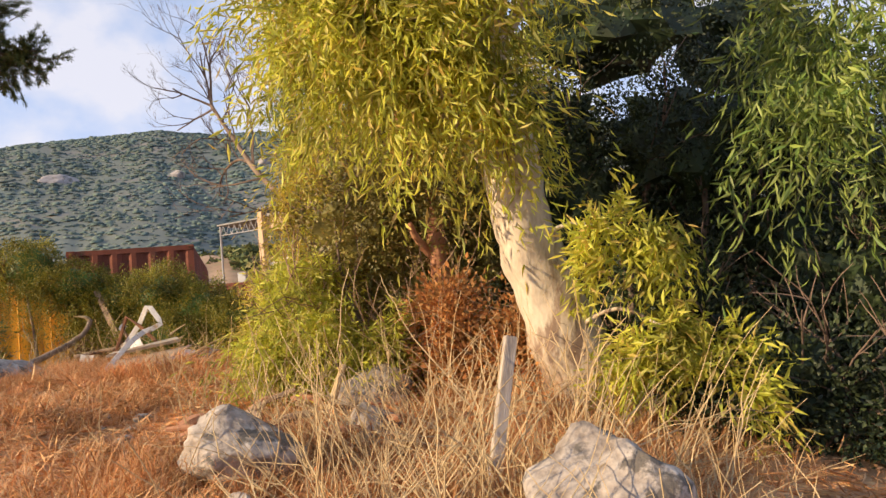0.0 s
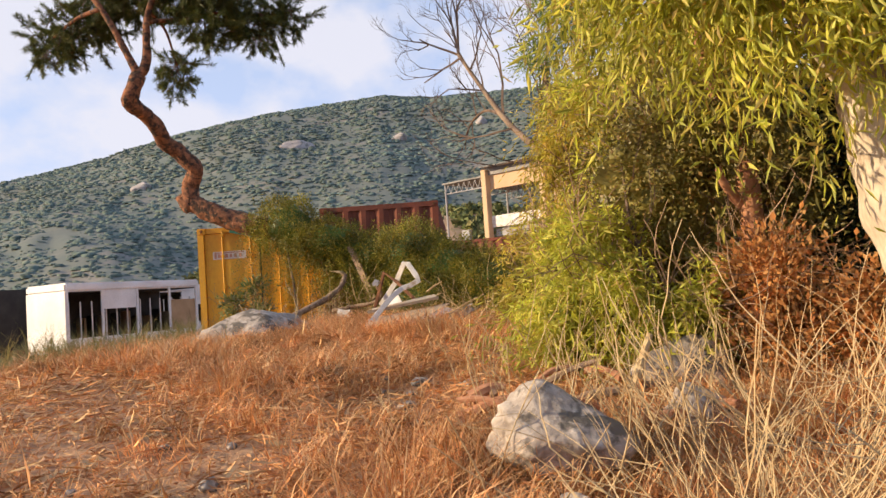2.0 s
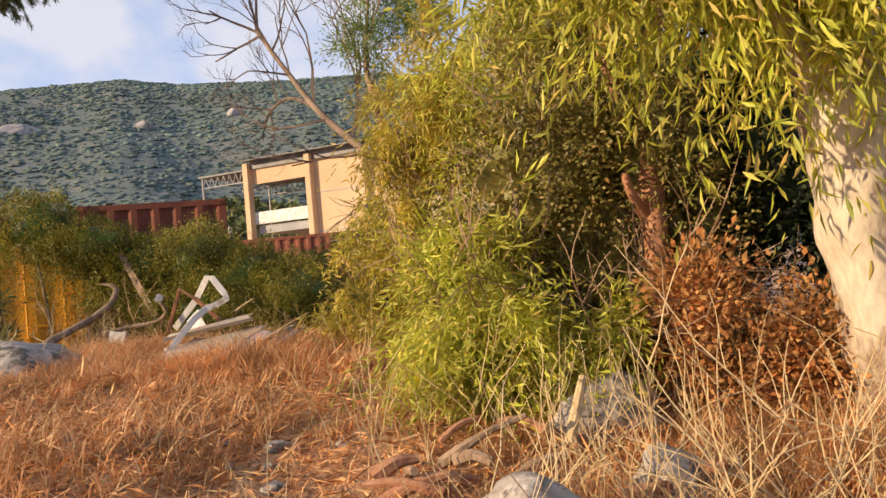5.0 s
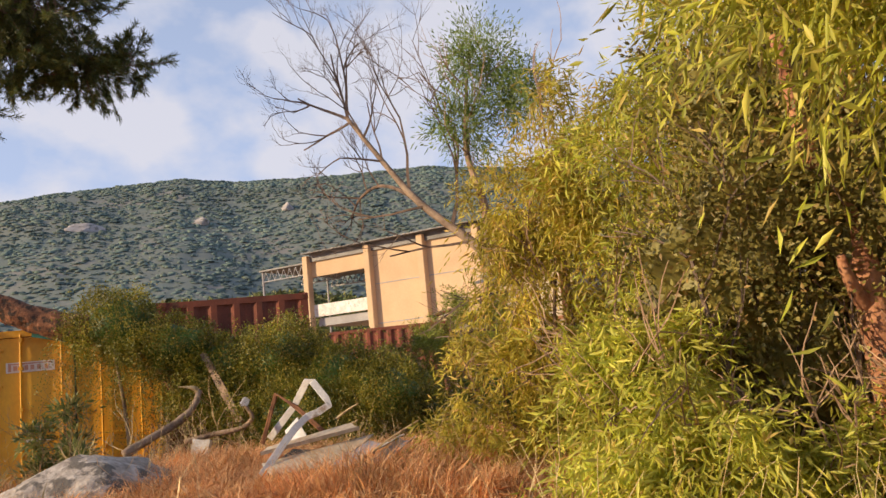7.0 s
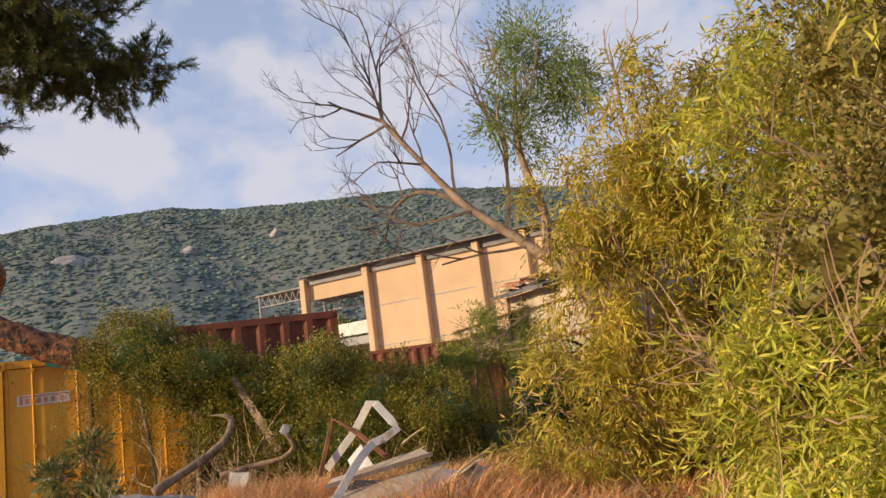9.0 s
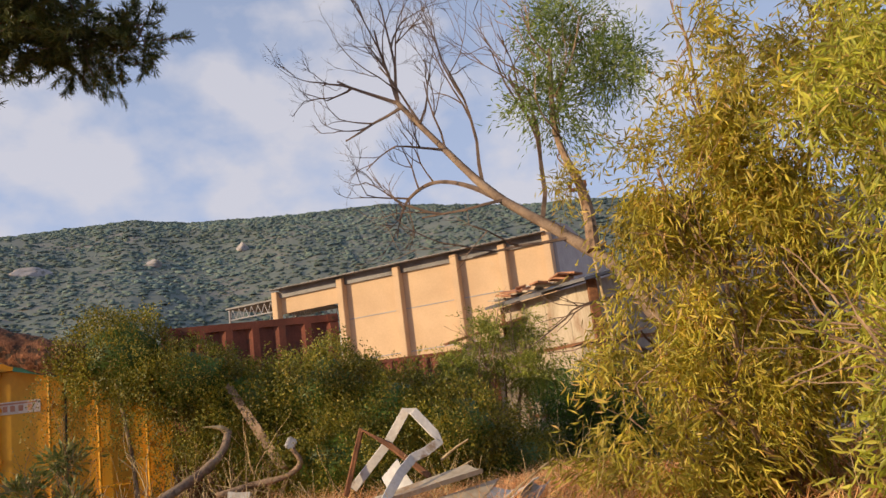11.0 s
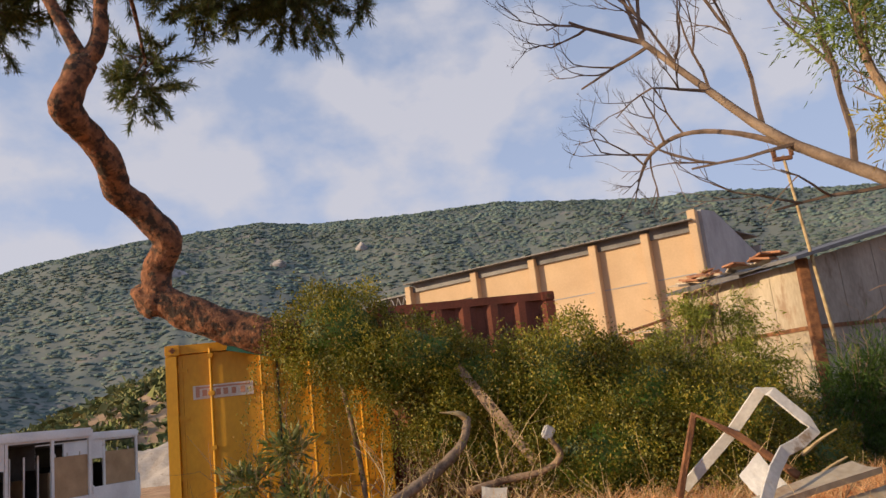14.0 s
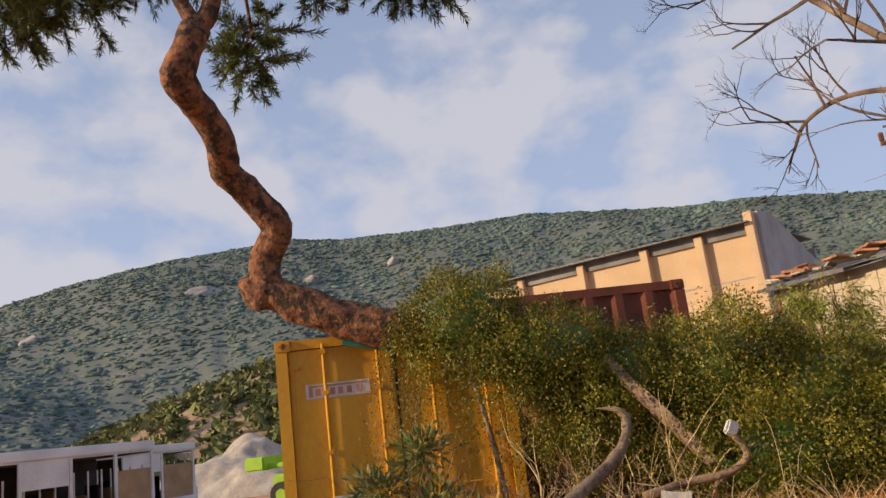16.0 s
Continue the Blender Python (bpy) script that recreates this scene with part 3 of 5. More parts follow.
def container(name, label, mat, m, length=6.06, width=2.44, height=2.59, doors=True):
    root = new(name)
    root.matrix_world = m
    tagged(root, label, "container")
    w, h = width, height
    bm = bmesh.new()
    for x in (0, w - 0.12):
        for y in (0, length - 0.12):
            box(bm, x, x + 0.12, y, y + 0.12, 0.12, h - 0.12)
    for z in (0.0, h - 0.1):
        box(bm, 0.12, w - 0.12, 0.02, 0.10, z, z + 0.1)
        box(bm, 0.12, w - 0.12, length - 0.1, length - 0.02, z, z + 0.1)
        for x in (0.02, w - 0.10):
            box(bm, x, x + 0.08, 0.12, length - 0.12, z, z + 0.1)
    part("frame", bm, mat, root)
    for x in (-0.005, w - 0.165):
        for z in (0, h - 0.115):
            bm = block(x, x + 0.17, -0.008, 0.165, z, z + 0.12, 0.012)
            cast = part("corner_casting", bm, mat, root)
            bm = block(x + 0.05, x + 0.12, -0.012, 0.0, z + 0.03, z + 0.09, 0.02)
            part("socket", bm, M_RUST_IRON, cast, "dark oval socket")
    for x, s in ((0.03, 0), (w - 0.03, 1)):
        bm = bmesh.new()
        corrugated(bm, 0.12, length - 0.12, 0.1, h - 0.1, 0)
        bmesh.ops.transform(bm, matrix=Matrix.Translation((x, 0, 0)) @ Matrix.Rotation(radians(90), 4, "Z") @ Matrix.Scale(-1 if s else 1, 4, (0, 1, 0)), verts=bm.verts)
        part("side_wall", bm, mat, root)
    bm = bmesh.new()
    box(bm, 0.1, w - 0.1, 0.1, length - 0.1, h - 0.05, h - 0.02)
    part("roof", bm, mat, root)
    bm = bmesh.new()
    corrugated(bm, 0.12, w - 0.12, 0.1, h - 0.1, length - 0.06)
    part("back_wall", bm, mat, root)
    if not doors:
        bm = bmesh.new()
        corrugated(bm, 0.12, w - 0.12, 0.1, h - 0.1, 0.02, 0.34, 0.05)
        part("front_wall", bm, mat, root)
        return root
    half = w / 2
    for k, (a, b) in enumerate(((0.125, half - 0.008), (half + 0.008, w - 0.125))):
        door = part("door", block(a, b, 0.055, 0.085, 0.12, h - 0.11), mat, root)
        for c in (a + 0.02, b - 0.045):
            part("door_edge", block(c, c + 0.03, 0.044, 0.0545, 0.14, h - 0.13), mat, door)
        for c in (a + 0.36, b - 0.17):
            bm = bmesh.new()
            tube(bm, [(c, 0.022, 0.05), (c, 0.022, h - 0.06)], 0.017, 8)
            part("lock_rod", bm, mat, door)
            for z in (0.12, 0.75, 1.4, 2.0, h - 0.17):
                part("rod_bracket", block(c - 0.035, c + 0.035, 0.0, 0.058, z, z + 0.05, 0.006), mat, door)
        bm = bmesh.new()
        tube(bm, [(a + 0.36, 0.0, 0.98), (a + 0.78, 0.0, 0.96)], 0.012, 6)
        box(bm, a + 0.36, a + 0.62, -0.006, 0.012, 0.95, 0.99)
        part("lock_handle", bm, M_WHITE if k == 0 else mat, door, "bare worn handle bar")
        for z in (0.35, 1.1, 1.75, 2.28):
            x = a - 0.06 if k == 0 else b - 0.12
            bm = block(x, x + 0.18, 0.03, 0.056, z, z + 0.055, 0.012)
            part("hinge", bm, mat, door)
    bm = block(half - 0.012, half + 0.012, 0.04, 0.056, 0.14, h - 0.13)
    part("door_seal", bm, M_RUBBER, root, "black rubber door seal")
    return root


yellow = container("shipping_container", "yellow steel shipping container with closed end doors, half under vines", M_YELLOW, pose(-9.60, 14.18, 0.46, 0, 0, 15))
plate = part("sign_plate", block(0.28, 0.94, 0.045, 0.0485, 1.97, 2.12), M_LABEL, yellow, "faded pale sticker with red print")
bm = bmesh.new()
box(bm, 0.31, 0.35, 0.04, 0.0445, 1.99, 2.11)
for a in (0.38, 0.45, 0.53, 0.61, 0.70, 0.80):
    box(bm, a, a + 0.05, 0.04, 0.0445, 2.0, 2.07)
box(bm, 0.35, 0.90, 0.04, 0.0445, 2.085, 2.105)
part("print", bm, M_LABEL_RED, plate, "faded red printed bars")
red = container("shipping_container", "rusty red corrugated steel container behind the vine mound", M_RUST, pose(-7.52, 15.42, 0.78, 0, 0, 14.5), doors=False)
far_red = container("shipping_container", "rust-red ribbed container standing in front of the hall", M_RUST, pose(-9.9, 27.9, 0.55, 0, 0, -3.4), length=2.44, width=12.19, height=2.75, doors=False)

# green sheet caught between trunk and container roof
bm = block(-0.25, 0.25, -0.02, 0.02, -0.07, 0.07, 0.004)
g = link("metal_sheet", bm, M_GREEN_TRIM)
g.matrix_world = pose(-8.62, 14.22, 2.93, 8, 14, 14)
tagged(g, "crumpled green metal sheet hanging over the container edge", "sheet metal")


# ---- hall ----
def hall():
    a, v = Vector((-13.9, 60.3, 0)), Vector((3.66, -1.93, 0))
    L = v.length
    root = new("industrial_hall")
    root.matrix_world = Matrix.Translation(a) @ Matrix.Rotation(math.atan2(v.y, v.x), 4, "Z")
    tagged(root, "cream concrete industrial hall with pillars and dark sheet roof", "building")
    top, foot, deep = 10.75, -1.0, 16.0
    bm = bmesh.new()
    box(bm, L * 1.35, L * 5, 0.2, 0.45, foot, top)
    part("wall", bm, M_WALL, root)
    part("upper_wall", block(0, L * 1.35, 0.2, 0.45, top - 1.45, top), M_WALL, root)
    part("parapet", block(0, L * 1.35, 0.15, 0.45, 6.3, 7.2, 0.02), M_WHITE, root, "white painted parapet")
    bays = (0, 1.35, 2.43, 3.46, 4.27, 4.98)
    for k, at in enumerate(bays):
        bm = block(L * at - 0.24, L * at + 0.24, -0.32, 0.26, foot, top + 0.12 + (0.75 if k == 5 else 0), 0.03)
        part("pillar", bm, M_WALL, root)
    for z in (2.4, 5.2, 8.0):
        for k in range(1, 5):
            part("joint_band", block(L * bays[k] + 0.26, L * bays[k + 1] - 0.26, 0.17, 0.197, z, z + 0.06), M_GREY_WALL, root)
    bm = bmesh.new()
    for k in range(5):
        box(bm, L * bays[k] + 0.25, L * bays[k + 1] - 0.25, 0.0, 0.19, top - 0.32, top + 0.26)
    part("eave", bm, M_ROOF, root, "dark shadowy eave board")
    bm = bmesh.new()
    for k in range(60):
        x = L * 5 * k / 60
        box(bm, x, x + L * 5 / 60 - 0.03, -0.75, deep, 0, 0.06 if k % 2 else 0.09)
    for f in bm.verts:
        f.co.z += top + 0.27 + f.co.y * 0.06
    part("roof", bm, M_ROOF, root, "dark corrugated roof sheets")
    bm = bmesh.new()
    vs = [bm.verts.new(p) for p in ((L * 5 + 0.1, 0.3, foot), (L * 5 + 0.1, deep, foot), (L * 5 + 0.1, deep, top - 1.0), (L * 5 + 0.1, 3.2, top + 1.2), (L * 5 + 0.1, 0.3, top + 0.9))]
    bm.faces.new(vs)
    ret = bmesh.ops.extrude_face_region(bm, geom=bm.faces[:])
    for e in ret["geom"]:
        if isinstance(e, bmesh.types.BMVert):
            e.co.x += 0.25
    bmesh.ops.recalc_face_normals(bm, faces=bm.faces[:])
    part("gable_wall", bm, M_GREY_WALL, root, "grey concrete gable wall")
    part("back_wall", block(0, L * 5, deep - 0.3, deep, foot, top + 0.6), M_GREY_WALL, root)
    part("inner_floor", block(0.3, L * 1.35 - 0.3, 0.5, deep - 0.4, 5.6, 6.2), M_GREY_WALL, root)
    # open canopy at the end
    canopy = part("canopy", block(-4.6, -0.26, -0.2, 9, top - 0.42, top - 0.3), M_ROOF, root, "thin flat canopy roof")
    for x in (-4.4,):
        for y in (0, 8):
            bm = bmesh.new()
            tube(bm, [(x, y, foot), (x, y, top - 0.42)], 0.09, 8)
            part("canopy_post", bm, M_GREY_WALL, canopy)
    for y in (0.0, 4.5, 8.5):
        bm = bmesh.new()
        tube(bm, [(-4.4, y, top - 1.2), (-0.3, y, top - 1.2)], 0.05, 6)
        for i in range(7):
            x = -4.4 + i * 0.59
            tube(bm, [(x, y, top - 1.2), (x + 0.3, y, top - 0.45)], 0.035, 5)
            tube(bm, [(x + 0.3, y, top - 0.45), (x + 0.59, y, top - 1.2)], 0.035, 5)
        part("truss", bm, M_GREY_WALL, canopy)
    part("low_wall", block(-3.0, -2.2, 0.1, 0.4, foot, 6.4), M_GREY_WALL, root)


hall()


# ---- shed ----
def shed():
    root = new("tin_shed")
    root.matrix_world = pose(-0.05, 21.9, -0.5, 0, 0, 0)
    tagged(root, "old weathered tin shed with rusty corner post and sagging roof", "shed")
    H = 4.62
    lm = Matrix.Rotation(radians(118), 4, "Z")
    rm = Matrix.Rotation(radians(20), 4, "Z")
    # the lit wall takes the lighter sheet, the front wall the shaded copy
    for name, m, n, mat, w, rise in (("lit_wall", lm, 4, M_SHED, 0.9, 0.0), ("front_wall", rm, 11, M_SHED_GREY_SHADED, 0.85, 0.2)):
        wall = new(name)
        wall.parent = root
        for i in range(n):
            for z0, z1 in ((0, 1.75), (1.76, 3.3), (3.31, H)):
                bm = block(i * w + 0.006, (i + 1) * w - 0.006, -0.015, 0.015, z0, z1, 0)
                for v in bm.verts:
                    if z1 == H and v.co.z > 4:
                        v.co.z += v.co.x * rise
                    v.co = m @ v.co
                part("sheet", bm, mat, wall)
        bm = bmesh.new()
        for z in (1.75, 3.3):
            box(bm, 0, n * w, -0.045 if rise else 0.016, -0.016 if rise else 0.045, z - 0.04, z + 0.04, m)
        part("rail", bm, M_RUST_IRON, wall, "rusty steel rail")
    part("corner_post", block(-0.1, 0.1, -0.12, 0.08, 0, H + 0.05, 0.01), M_RUST_IRON, root, "rust-brown steel corner post")
    part("edge_post", block(3.55, 3.67, -0.06, 0.06, 0, H, 0.01, lm), M_RUST_IRON, root)
    part("door_post", block(3.1, 3.2, -0.06, -0.018, 0, H + 0.6, 0.01, rm), M_RUST_IRON, root)
    roof = new("roof")
    roof.parent = root
    rng = random.Random(5)
    side, back = rm @ Vector((1, 0, 0)), lm @ Vector((1, 0, 0))
    for i in range(5):
        a, b = -0.45 + i * 0.8, 0.45 + i * 0.8
        bm = bmesh.new()
        box(bm, 0, 1, 0, 1, 0, 0.06)
        for v in bm.verts:
            u, w = -0.5 + v.co.x * 9, a + v.co.y * (b - a)
            p = side * u + back * w
            v.co = Vector((p.x, p.y, H + 0.06 + u * 0.2 + v.co.z + rng.uniform(-0.04, 0.04)))
        part("roof_sheet", bm, M_ROOF, roof)
    for i in range(22):
        w, u = rng.uniform(0.4, 3.7), rng.uniform(-0.55, 0.3)
        p = side * u + back * w
        bm = block(-0.26, 0.26, -0.14, 0.14, 0, 0.045, 0.01, pose(p.x, p.y, H + 0.20 + u * 0.2 + (i % 3) * 0.05, rng.uniform(-10, 10), rng.uniform(-12, 12), rng.uniform(90, 140)))
        part("broken_tile", bm, M_SHED if i % 3 == 0 else M_BARE_BARK, roof, "broken weathered roof tile")


shed()
# lean-to with a rusty roof in front of the hall
lean = thing("lean_to", "low lean-to with sagging rusty roof edge and pale board", "shed", -3.05, 24.6, -0.6)
part("roof", block(-0.3, 1.7, -0.5, 1.6, 0, 0.06, 0, pose(0, 0, 3.95, 3, -12, 0)), M_RUST_IRON, lean)
part("wall", block(0.1, 1.6, 0, 0.1, 0, 3.85), M_SHED, lean)
part("door_board", block(0.15, 0.9, -0.05, -0.002, 1.6, 3.1), M_RUST, lean)
part("post", block(1.5, 1.58, -0.3, -0.22, 0, 4.2), M_DEAD_WOOD, lean)

# thin mast beside the shed
mast = thing("utility_mast", "thin leaning wooden mast with a small bracket", "pole", 0.28, 21.6, -0.35)
bm = bmesh.new()
tube(bm, [(0.1, 0, 0), (-0.35, 0, 6.6)], [0.05, 0.03], 8)
part("pole", bm, M_STALK, mast)
part("bracket", block(-0.55, -0.18, -0.04, 0.04, 6.5, 6.58, 0.01), M_RUST_IRON, mast)
part("insulator", block(-0.22, -0.14, -0.04, 0.04, 6.58, 6.75, 0.015), M_RUST_IRON, mast)
part("insulator", block(-0.56, -0.48, -0.04, 0.04, 6.58, 6.75, 0.015), M_RUST_IRON, mast)


# ---- yard: stripped buses, machine, gravel ----
def bus(label, m, length=6.8, width=2.45, height=3.0, bays=5, seed=1):
    root = new("bus_shell")
    root.matrix_world = m
    tagged(root, label, "bus")
    h = height
    part("roof", block(0, width, 0, length, h - 0.30, h, 0.06), M_BUS, root)
    part("skirt", block(0.002, 0.08, 0.05, length - 0.05, 0.35, 1.05, 0.01), M_BUS, root)
    part("skirt", block(width - 0.08, width - 0.002, 0.05, length - 0.05, 0.35, 1.05, 0.01), M_BUS, root)
    part("end_wall", block(0.01, width - 0.01, 0.0, 0.07, 0.45, h - 0.28, 0.02), M_BUS, root, "plain white end wall with dents")
    part("end_wall", block(0.01, width - 0.01, length - 0.07, length, 0.45, 1.3, 0.02), M_BUS, root)
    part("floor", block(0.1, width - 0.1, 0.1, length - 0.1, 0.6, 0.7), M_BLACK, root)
    w = length / bays
    rng = random.Random(seed)
    for x in (0.03, width - 0.09):
        for k in range(bays + 1):
            y = min(max(k * w, 0.08), length - 0.14)
            part("window_post", block(x, x + 0.06, y - 0.04, y + 0.05, 1.05, h - 0.28), M_BUS, root)
    for k in range(bays):
        y0, y1 = k * w + 0.06, (k + 1) * w - 0.05
        if k % 3 == 1:
            part("side_panel", block(width - 0.075, width - 0.045, y0, y1, 2.0, h - 0.28), M_BUS, root)
        if k == bays - 1:
            part("side_panel", block(width - 0.12, width - 0.09, y0, y1, 1.06, 2.2), M_TAN, root, "bare tan panel")
        for s in range(3):
            y = y0 + (y1 - y0) * (s + 0.5) / 3
            part("seat_back", block(0.35, 0.9, y - 0.04, y + 0.04, 0.7, 1.75 + rng.uniform(-0.1, 0.2), 0.02), M_TAN if (k + s) % 2 else M_BLACK, root)
            part("inner_rail", block(width - 0.3, width - 0.27, y - 0.02, y + 0.02, 0.7, 2.3), M_WHITE, root)
    # black panels added so the window openings look onto a shaded inside
    part("inner_shade_panel", block(0.12, 0.16, 0.15, length - 0.15, 0.7, h - 0.31), M_BLACK, root)
    part("ceiling_shade_panel", block(0.12, width - 0.12, 0.15, length - 0.15, h - 0.34, h - 0.305), M_BLACK, root)
    part("end_shade_panel", block(0.1, width - 0.3, 0.10, 0.13, 0.7, h - 0.3), M_BLACK, root)
    for y in (1.3, length - 1.3):
        for x in (0.05, width - 0.30):
            bm = bmesh.new()
            tube(bm, [(x, y, 0.42), (x + 0.25, y, 0.42)], 0.42, 20)
            wheel = part("wheel", bm, M_RUBBER, root)
            bm = bmesh.new()
            tube(bm, [(x - 0.012, y, 0.42), (x + 0.262, y, 0.42)], 0.22, 14)
            part("rim", bm, M_GREY_WALL, wheel)
    return root


bus("stripped white bus shell with empty window openings", pose(-22.6, 23.15, -0.28, 0, 0, -17), length=5.6, height=2.95, bays=4)
bus("second stripped white bus shell parked behind the first", pose(-24.3, 29.9, -0.28, 0, 0, -16), length=5.0, bays=3, height=2.9, seed=2)
truck = thing("box_truck", "dark box truck body standing beside the bus shells", "truck", -27.4, 24.0, -0.3, -17)
part("cargo_box", block(0, 2.4, 0, 6, 0.7, 3.0, 0.03), M_BLACK, truck)
part("chassis", block(0.3, 2.1, 0, 6, 0.45, 0.68), M_RUST_IRON, truck)
for y in (1.0, 5.0):
    for x in (0.1, 2.0):
        bm = bmesh.new()
        tube(bm, [(x, y, 0.42), (x + 0.28, y, 0.42)], 0.42, 16)
        part("wheel", bm, M_RUBBER, truck)

mach = thing("wheel_loader", "small lime green construction machine on the yard", "machine", -19.35, 37.6, -0.3, -8)
part("body", block(0.2, 2.6, 0, 1.6, 0.7, 1.3, 0.08), M_LIME, mach)
part("hood", block(0.9, 2.6, 0.1, 1.5, 1.5, 2.1, 0.1), M_LIME, mach)
part("arm", block(-0.9, 0.9, 0.2, 0.45, 1.55, 1.75, 0.03), M_LIME, mach)
part("bucket", block(-1.0, -0.1, -0.1, 1.7, 1.5, 2.05, 0.06), M_LIME, mach)
part("grille", block(0.9, 1.2, -0.02, 0.05, 0.8, 1.45, 0.01), M_BLACK, mach)
part("lettering_bar", block(1.2, 2.3, 0.07, 0.098, 1.68, 1.9), M_BLACK, mach, "dark lettering bars")
for x in (0.7, 2.1):
    bm = bmesh.new()
    tube(bm, [(x, -0.25, 0.5), (x, 0.12, 0.5)], 0.5, 18)
    wheel = part("wheel", bm, M_RUBBER, mach)
    bm = bmesh.new()
    tube(bm, [(x, -0.27, 0.5), (x, -0.2, 0.5)], 0.24, 14)
    part("rim", bm, M_LIME, wheel)


def heap(name, x, y, rx, ry, h, label, seed):
    n = 56
    v, f = [], []
    for j in range(n + 1):
        for i in range(n + 1):
            a, b = 2 * i / n - 1, 2 * j / n - 1
            s = max(0, 1 - a * a) * max(0, 1 - b * b)
            z = h * s ** 0.8 * (1 + 0.5 * noise.noise((a * 2.4, b * 2.4, seed)) + 0.18 * noise.noise((a * 9, b * 9, seed)))
            v.append((x + a * rx, y + b * ry, -0.4 + z))
    for j in range(n):
        for i in range(n):
            k = j * (n + 1) + i
            f.append((k, k + 1, k + n + 2, k + n + 1))
    tagged(arrays(name, v, f, M_GRAVEL), label, "gravel heap")


heap("gravel_mound", -25.5, 53.5, 7.5, 7, 2.7, "long pale gravel and rubble heap across the yard", 2)
yard = link("road", block(-40, -10.5, 17, 44, -0.9, -0.3), M_GRAVEL)
tagged(yard, "pale dusty gravel yard beside the buses", "yard", kind="structure")
# pale beams stacked at the yard's edge
for i in range(3):
    bm = block(-0.9, 0.9, -0.14, 0.14, 0, 0.12, 0.01)
    for k in range(4):
        box(bm, -0.7 + k * 0.4, -0.5 + k * 0.4, -0.08, 0.08, 0.121, 0.125)
    t = link("wooden_beam", bm, M_STALK)
    t.matrix_world = pose(-12.3 - i * 0.2, 17.2 + i * 0.5, -0.29 + 0.12 * (i % 2), 0, 0, 20 - 12 * i)
    tagged(t, "pale sawn beam lying at the edge of the yard", "timber", "stacked beams")


# ---- trees ----
def pine():
    tree = thing("pine_tree", "crooked pine with red scaly bark leaning over the yellow container", "tree", -7.2, 15.2, 0.3)
    o = Vector((7.2, -15.2, -0.3))
    bm = bmesh.new()
    trunk = [(-6.6, 15.5, 0.2), (-6.8, 15.2, 1.5), (-7.2, 14.6, 2.6), (-8.09, 14.25, 2.95), (-8.59, 14.15, 3.09), (-9.07, 14.05, 3.30), (-9.38, 14.0, 3.46), (-9.55, 13.98, 3.58), (-9.54, 13.95, 3.88), (-9.36, 13.85, 4.18), (-9.52, 13.6, 4.5), (-9.62, 13.3, 4.66), (-9.54, 13.0, 4.85), (-9.57, 12.7, 5.05), (-9.59, 12.35, 5.2), (-9.48, 12.3, 5.41), (-9.4, 12.35, 5.65)]
    rad = [0.25, 0.24, 0.22, 0.21, 0.20, 0.19, 0.18, 0.175, 0.15, 0.165, 0.145, 0.145, 0.14, 0.13, 0.15, 0.135, 0.12]
    line = curve([Vector(p) + o for p in trunk], 5)
    rr = [float(np.interp(i / 5, range(len(rad)), rad)) for i in range(len(line))]
    tube(bm, line, rr, 18, 0.22)
    part("trunk", bm, M_PINE_BARK, tree, shade=True)
    knot = bmesh.new()
    bmesh.ops.create_icosphere(knot, subdivisions=3, radius=0.2)
    for v in knot.verts:
        v.co = v.co * (1 + 0.4 * noise.noise(v.co * 7)) + Vector((-9.62, 13.98, 3.57)) + o
    part("burl", knot, M_PINE_BARK, tree, shade=True)
    for pts, r in (([(-9.4, 12.35, 5.65), (-9.5, 12.3, 5.89), (-10.0, 12.2, 6.9), (-10.7, 12.2, 7.7)], 0.085),
                   ([(-9.4, 12.35, 5.65), (-9.26, 12.4, 5.92), (-9.2, 12.4, 6.7), (-8.9, 12.5, 7.5)], 0.095),
                   ([(-9.25, 12.4, 6.6), (-8.7, 12.8, 6.7), (-8.0, 13.1, 6.8), (-7.1, 13.5, 6.65)], 0.045),
                   ([(-9.2, 12.4, 6.8), (-9.2, 12.9, 6.6), (-9.25, 13.3, 6.0)], 0.035),
                   ([(-10.0, 12.2, 6.9), (-10.7, 12.4, 6.9), (-11.6, 12.8, 6.8)], 0.045)):
        bm = bmesh.new()
        limb(bm, [Vector(p) + o for p in pts], r, r * 0.4, 8, 5, 0.2)
        part("limb", bm, M_PINE_BARK, tree, shade=True)
    rng = np.random.default_rng(7)
    blobs = [(-9.3, 13.3, 5.95, 0.36, 0.36, 0.48), (-8.3, 13.0, 6.65, 0.7, 0.6, 0.42), (-7.6, 13.3, 6.6, 0.6, 0.5, 0.42), (-7.0, 13.5, 6.65, 0.4, 0.45, 0.3),
             (-11.2, 13.1, 7.0, 0.7, 0.6, 0.45), (-11.9, 13.1, 6.8, 0.5, 0.5, 0.4), (-10.4, 13.2, 7.6, 0.9, 0.8, 0.6), (-9.2, 13.1, 7.6, 1.1, 0.9, 0.7), (-8.0, 12.7, 7.4, 1.0, 0.9, 0.6), (-9.6, 13.2, 8.6, 1.6, 1.4, 0.7)]
    n, per = 2100, 84
    p, d = in_blobs(blobs, n, rng, 0.15)
    p, d = p + np.array(o), d + rng.normal(size=d.shape) * 0.6 + np.array([0, 0, -0.15])
    t = rng.random((n, per, 1)) * 0.19
    pos = (p[:, None, :] + d[:, None, :] * t).reshape(-1, 3)
    way = np.repeat(d, per, axis=0) * 0.7 + rng.normal(size=pos.shape) * 0.7
    k = len(pos)
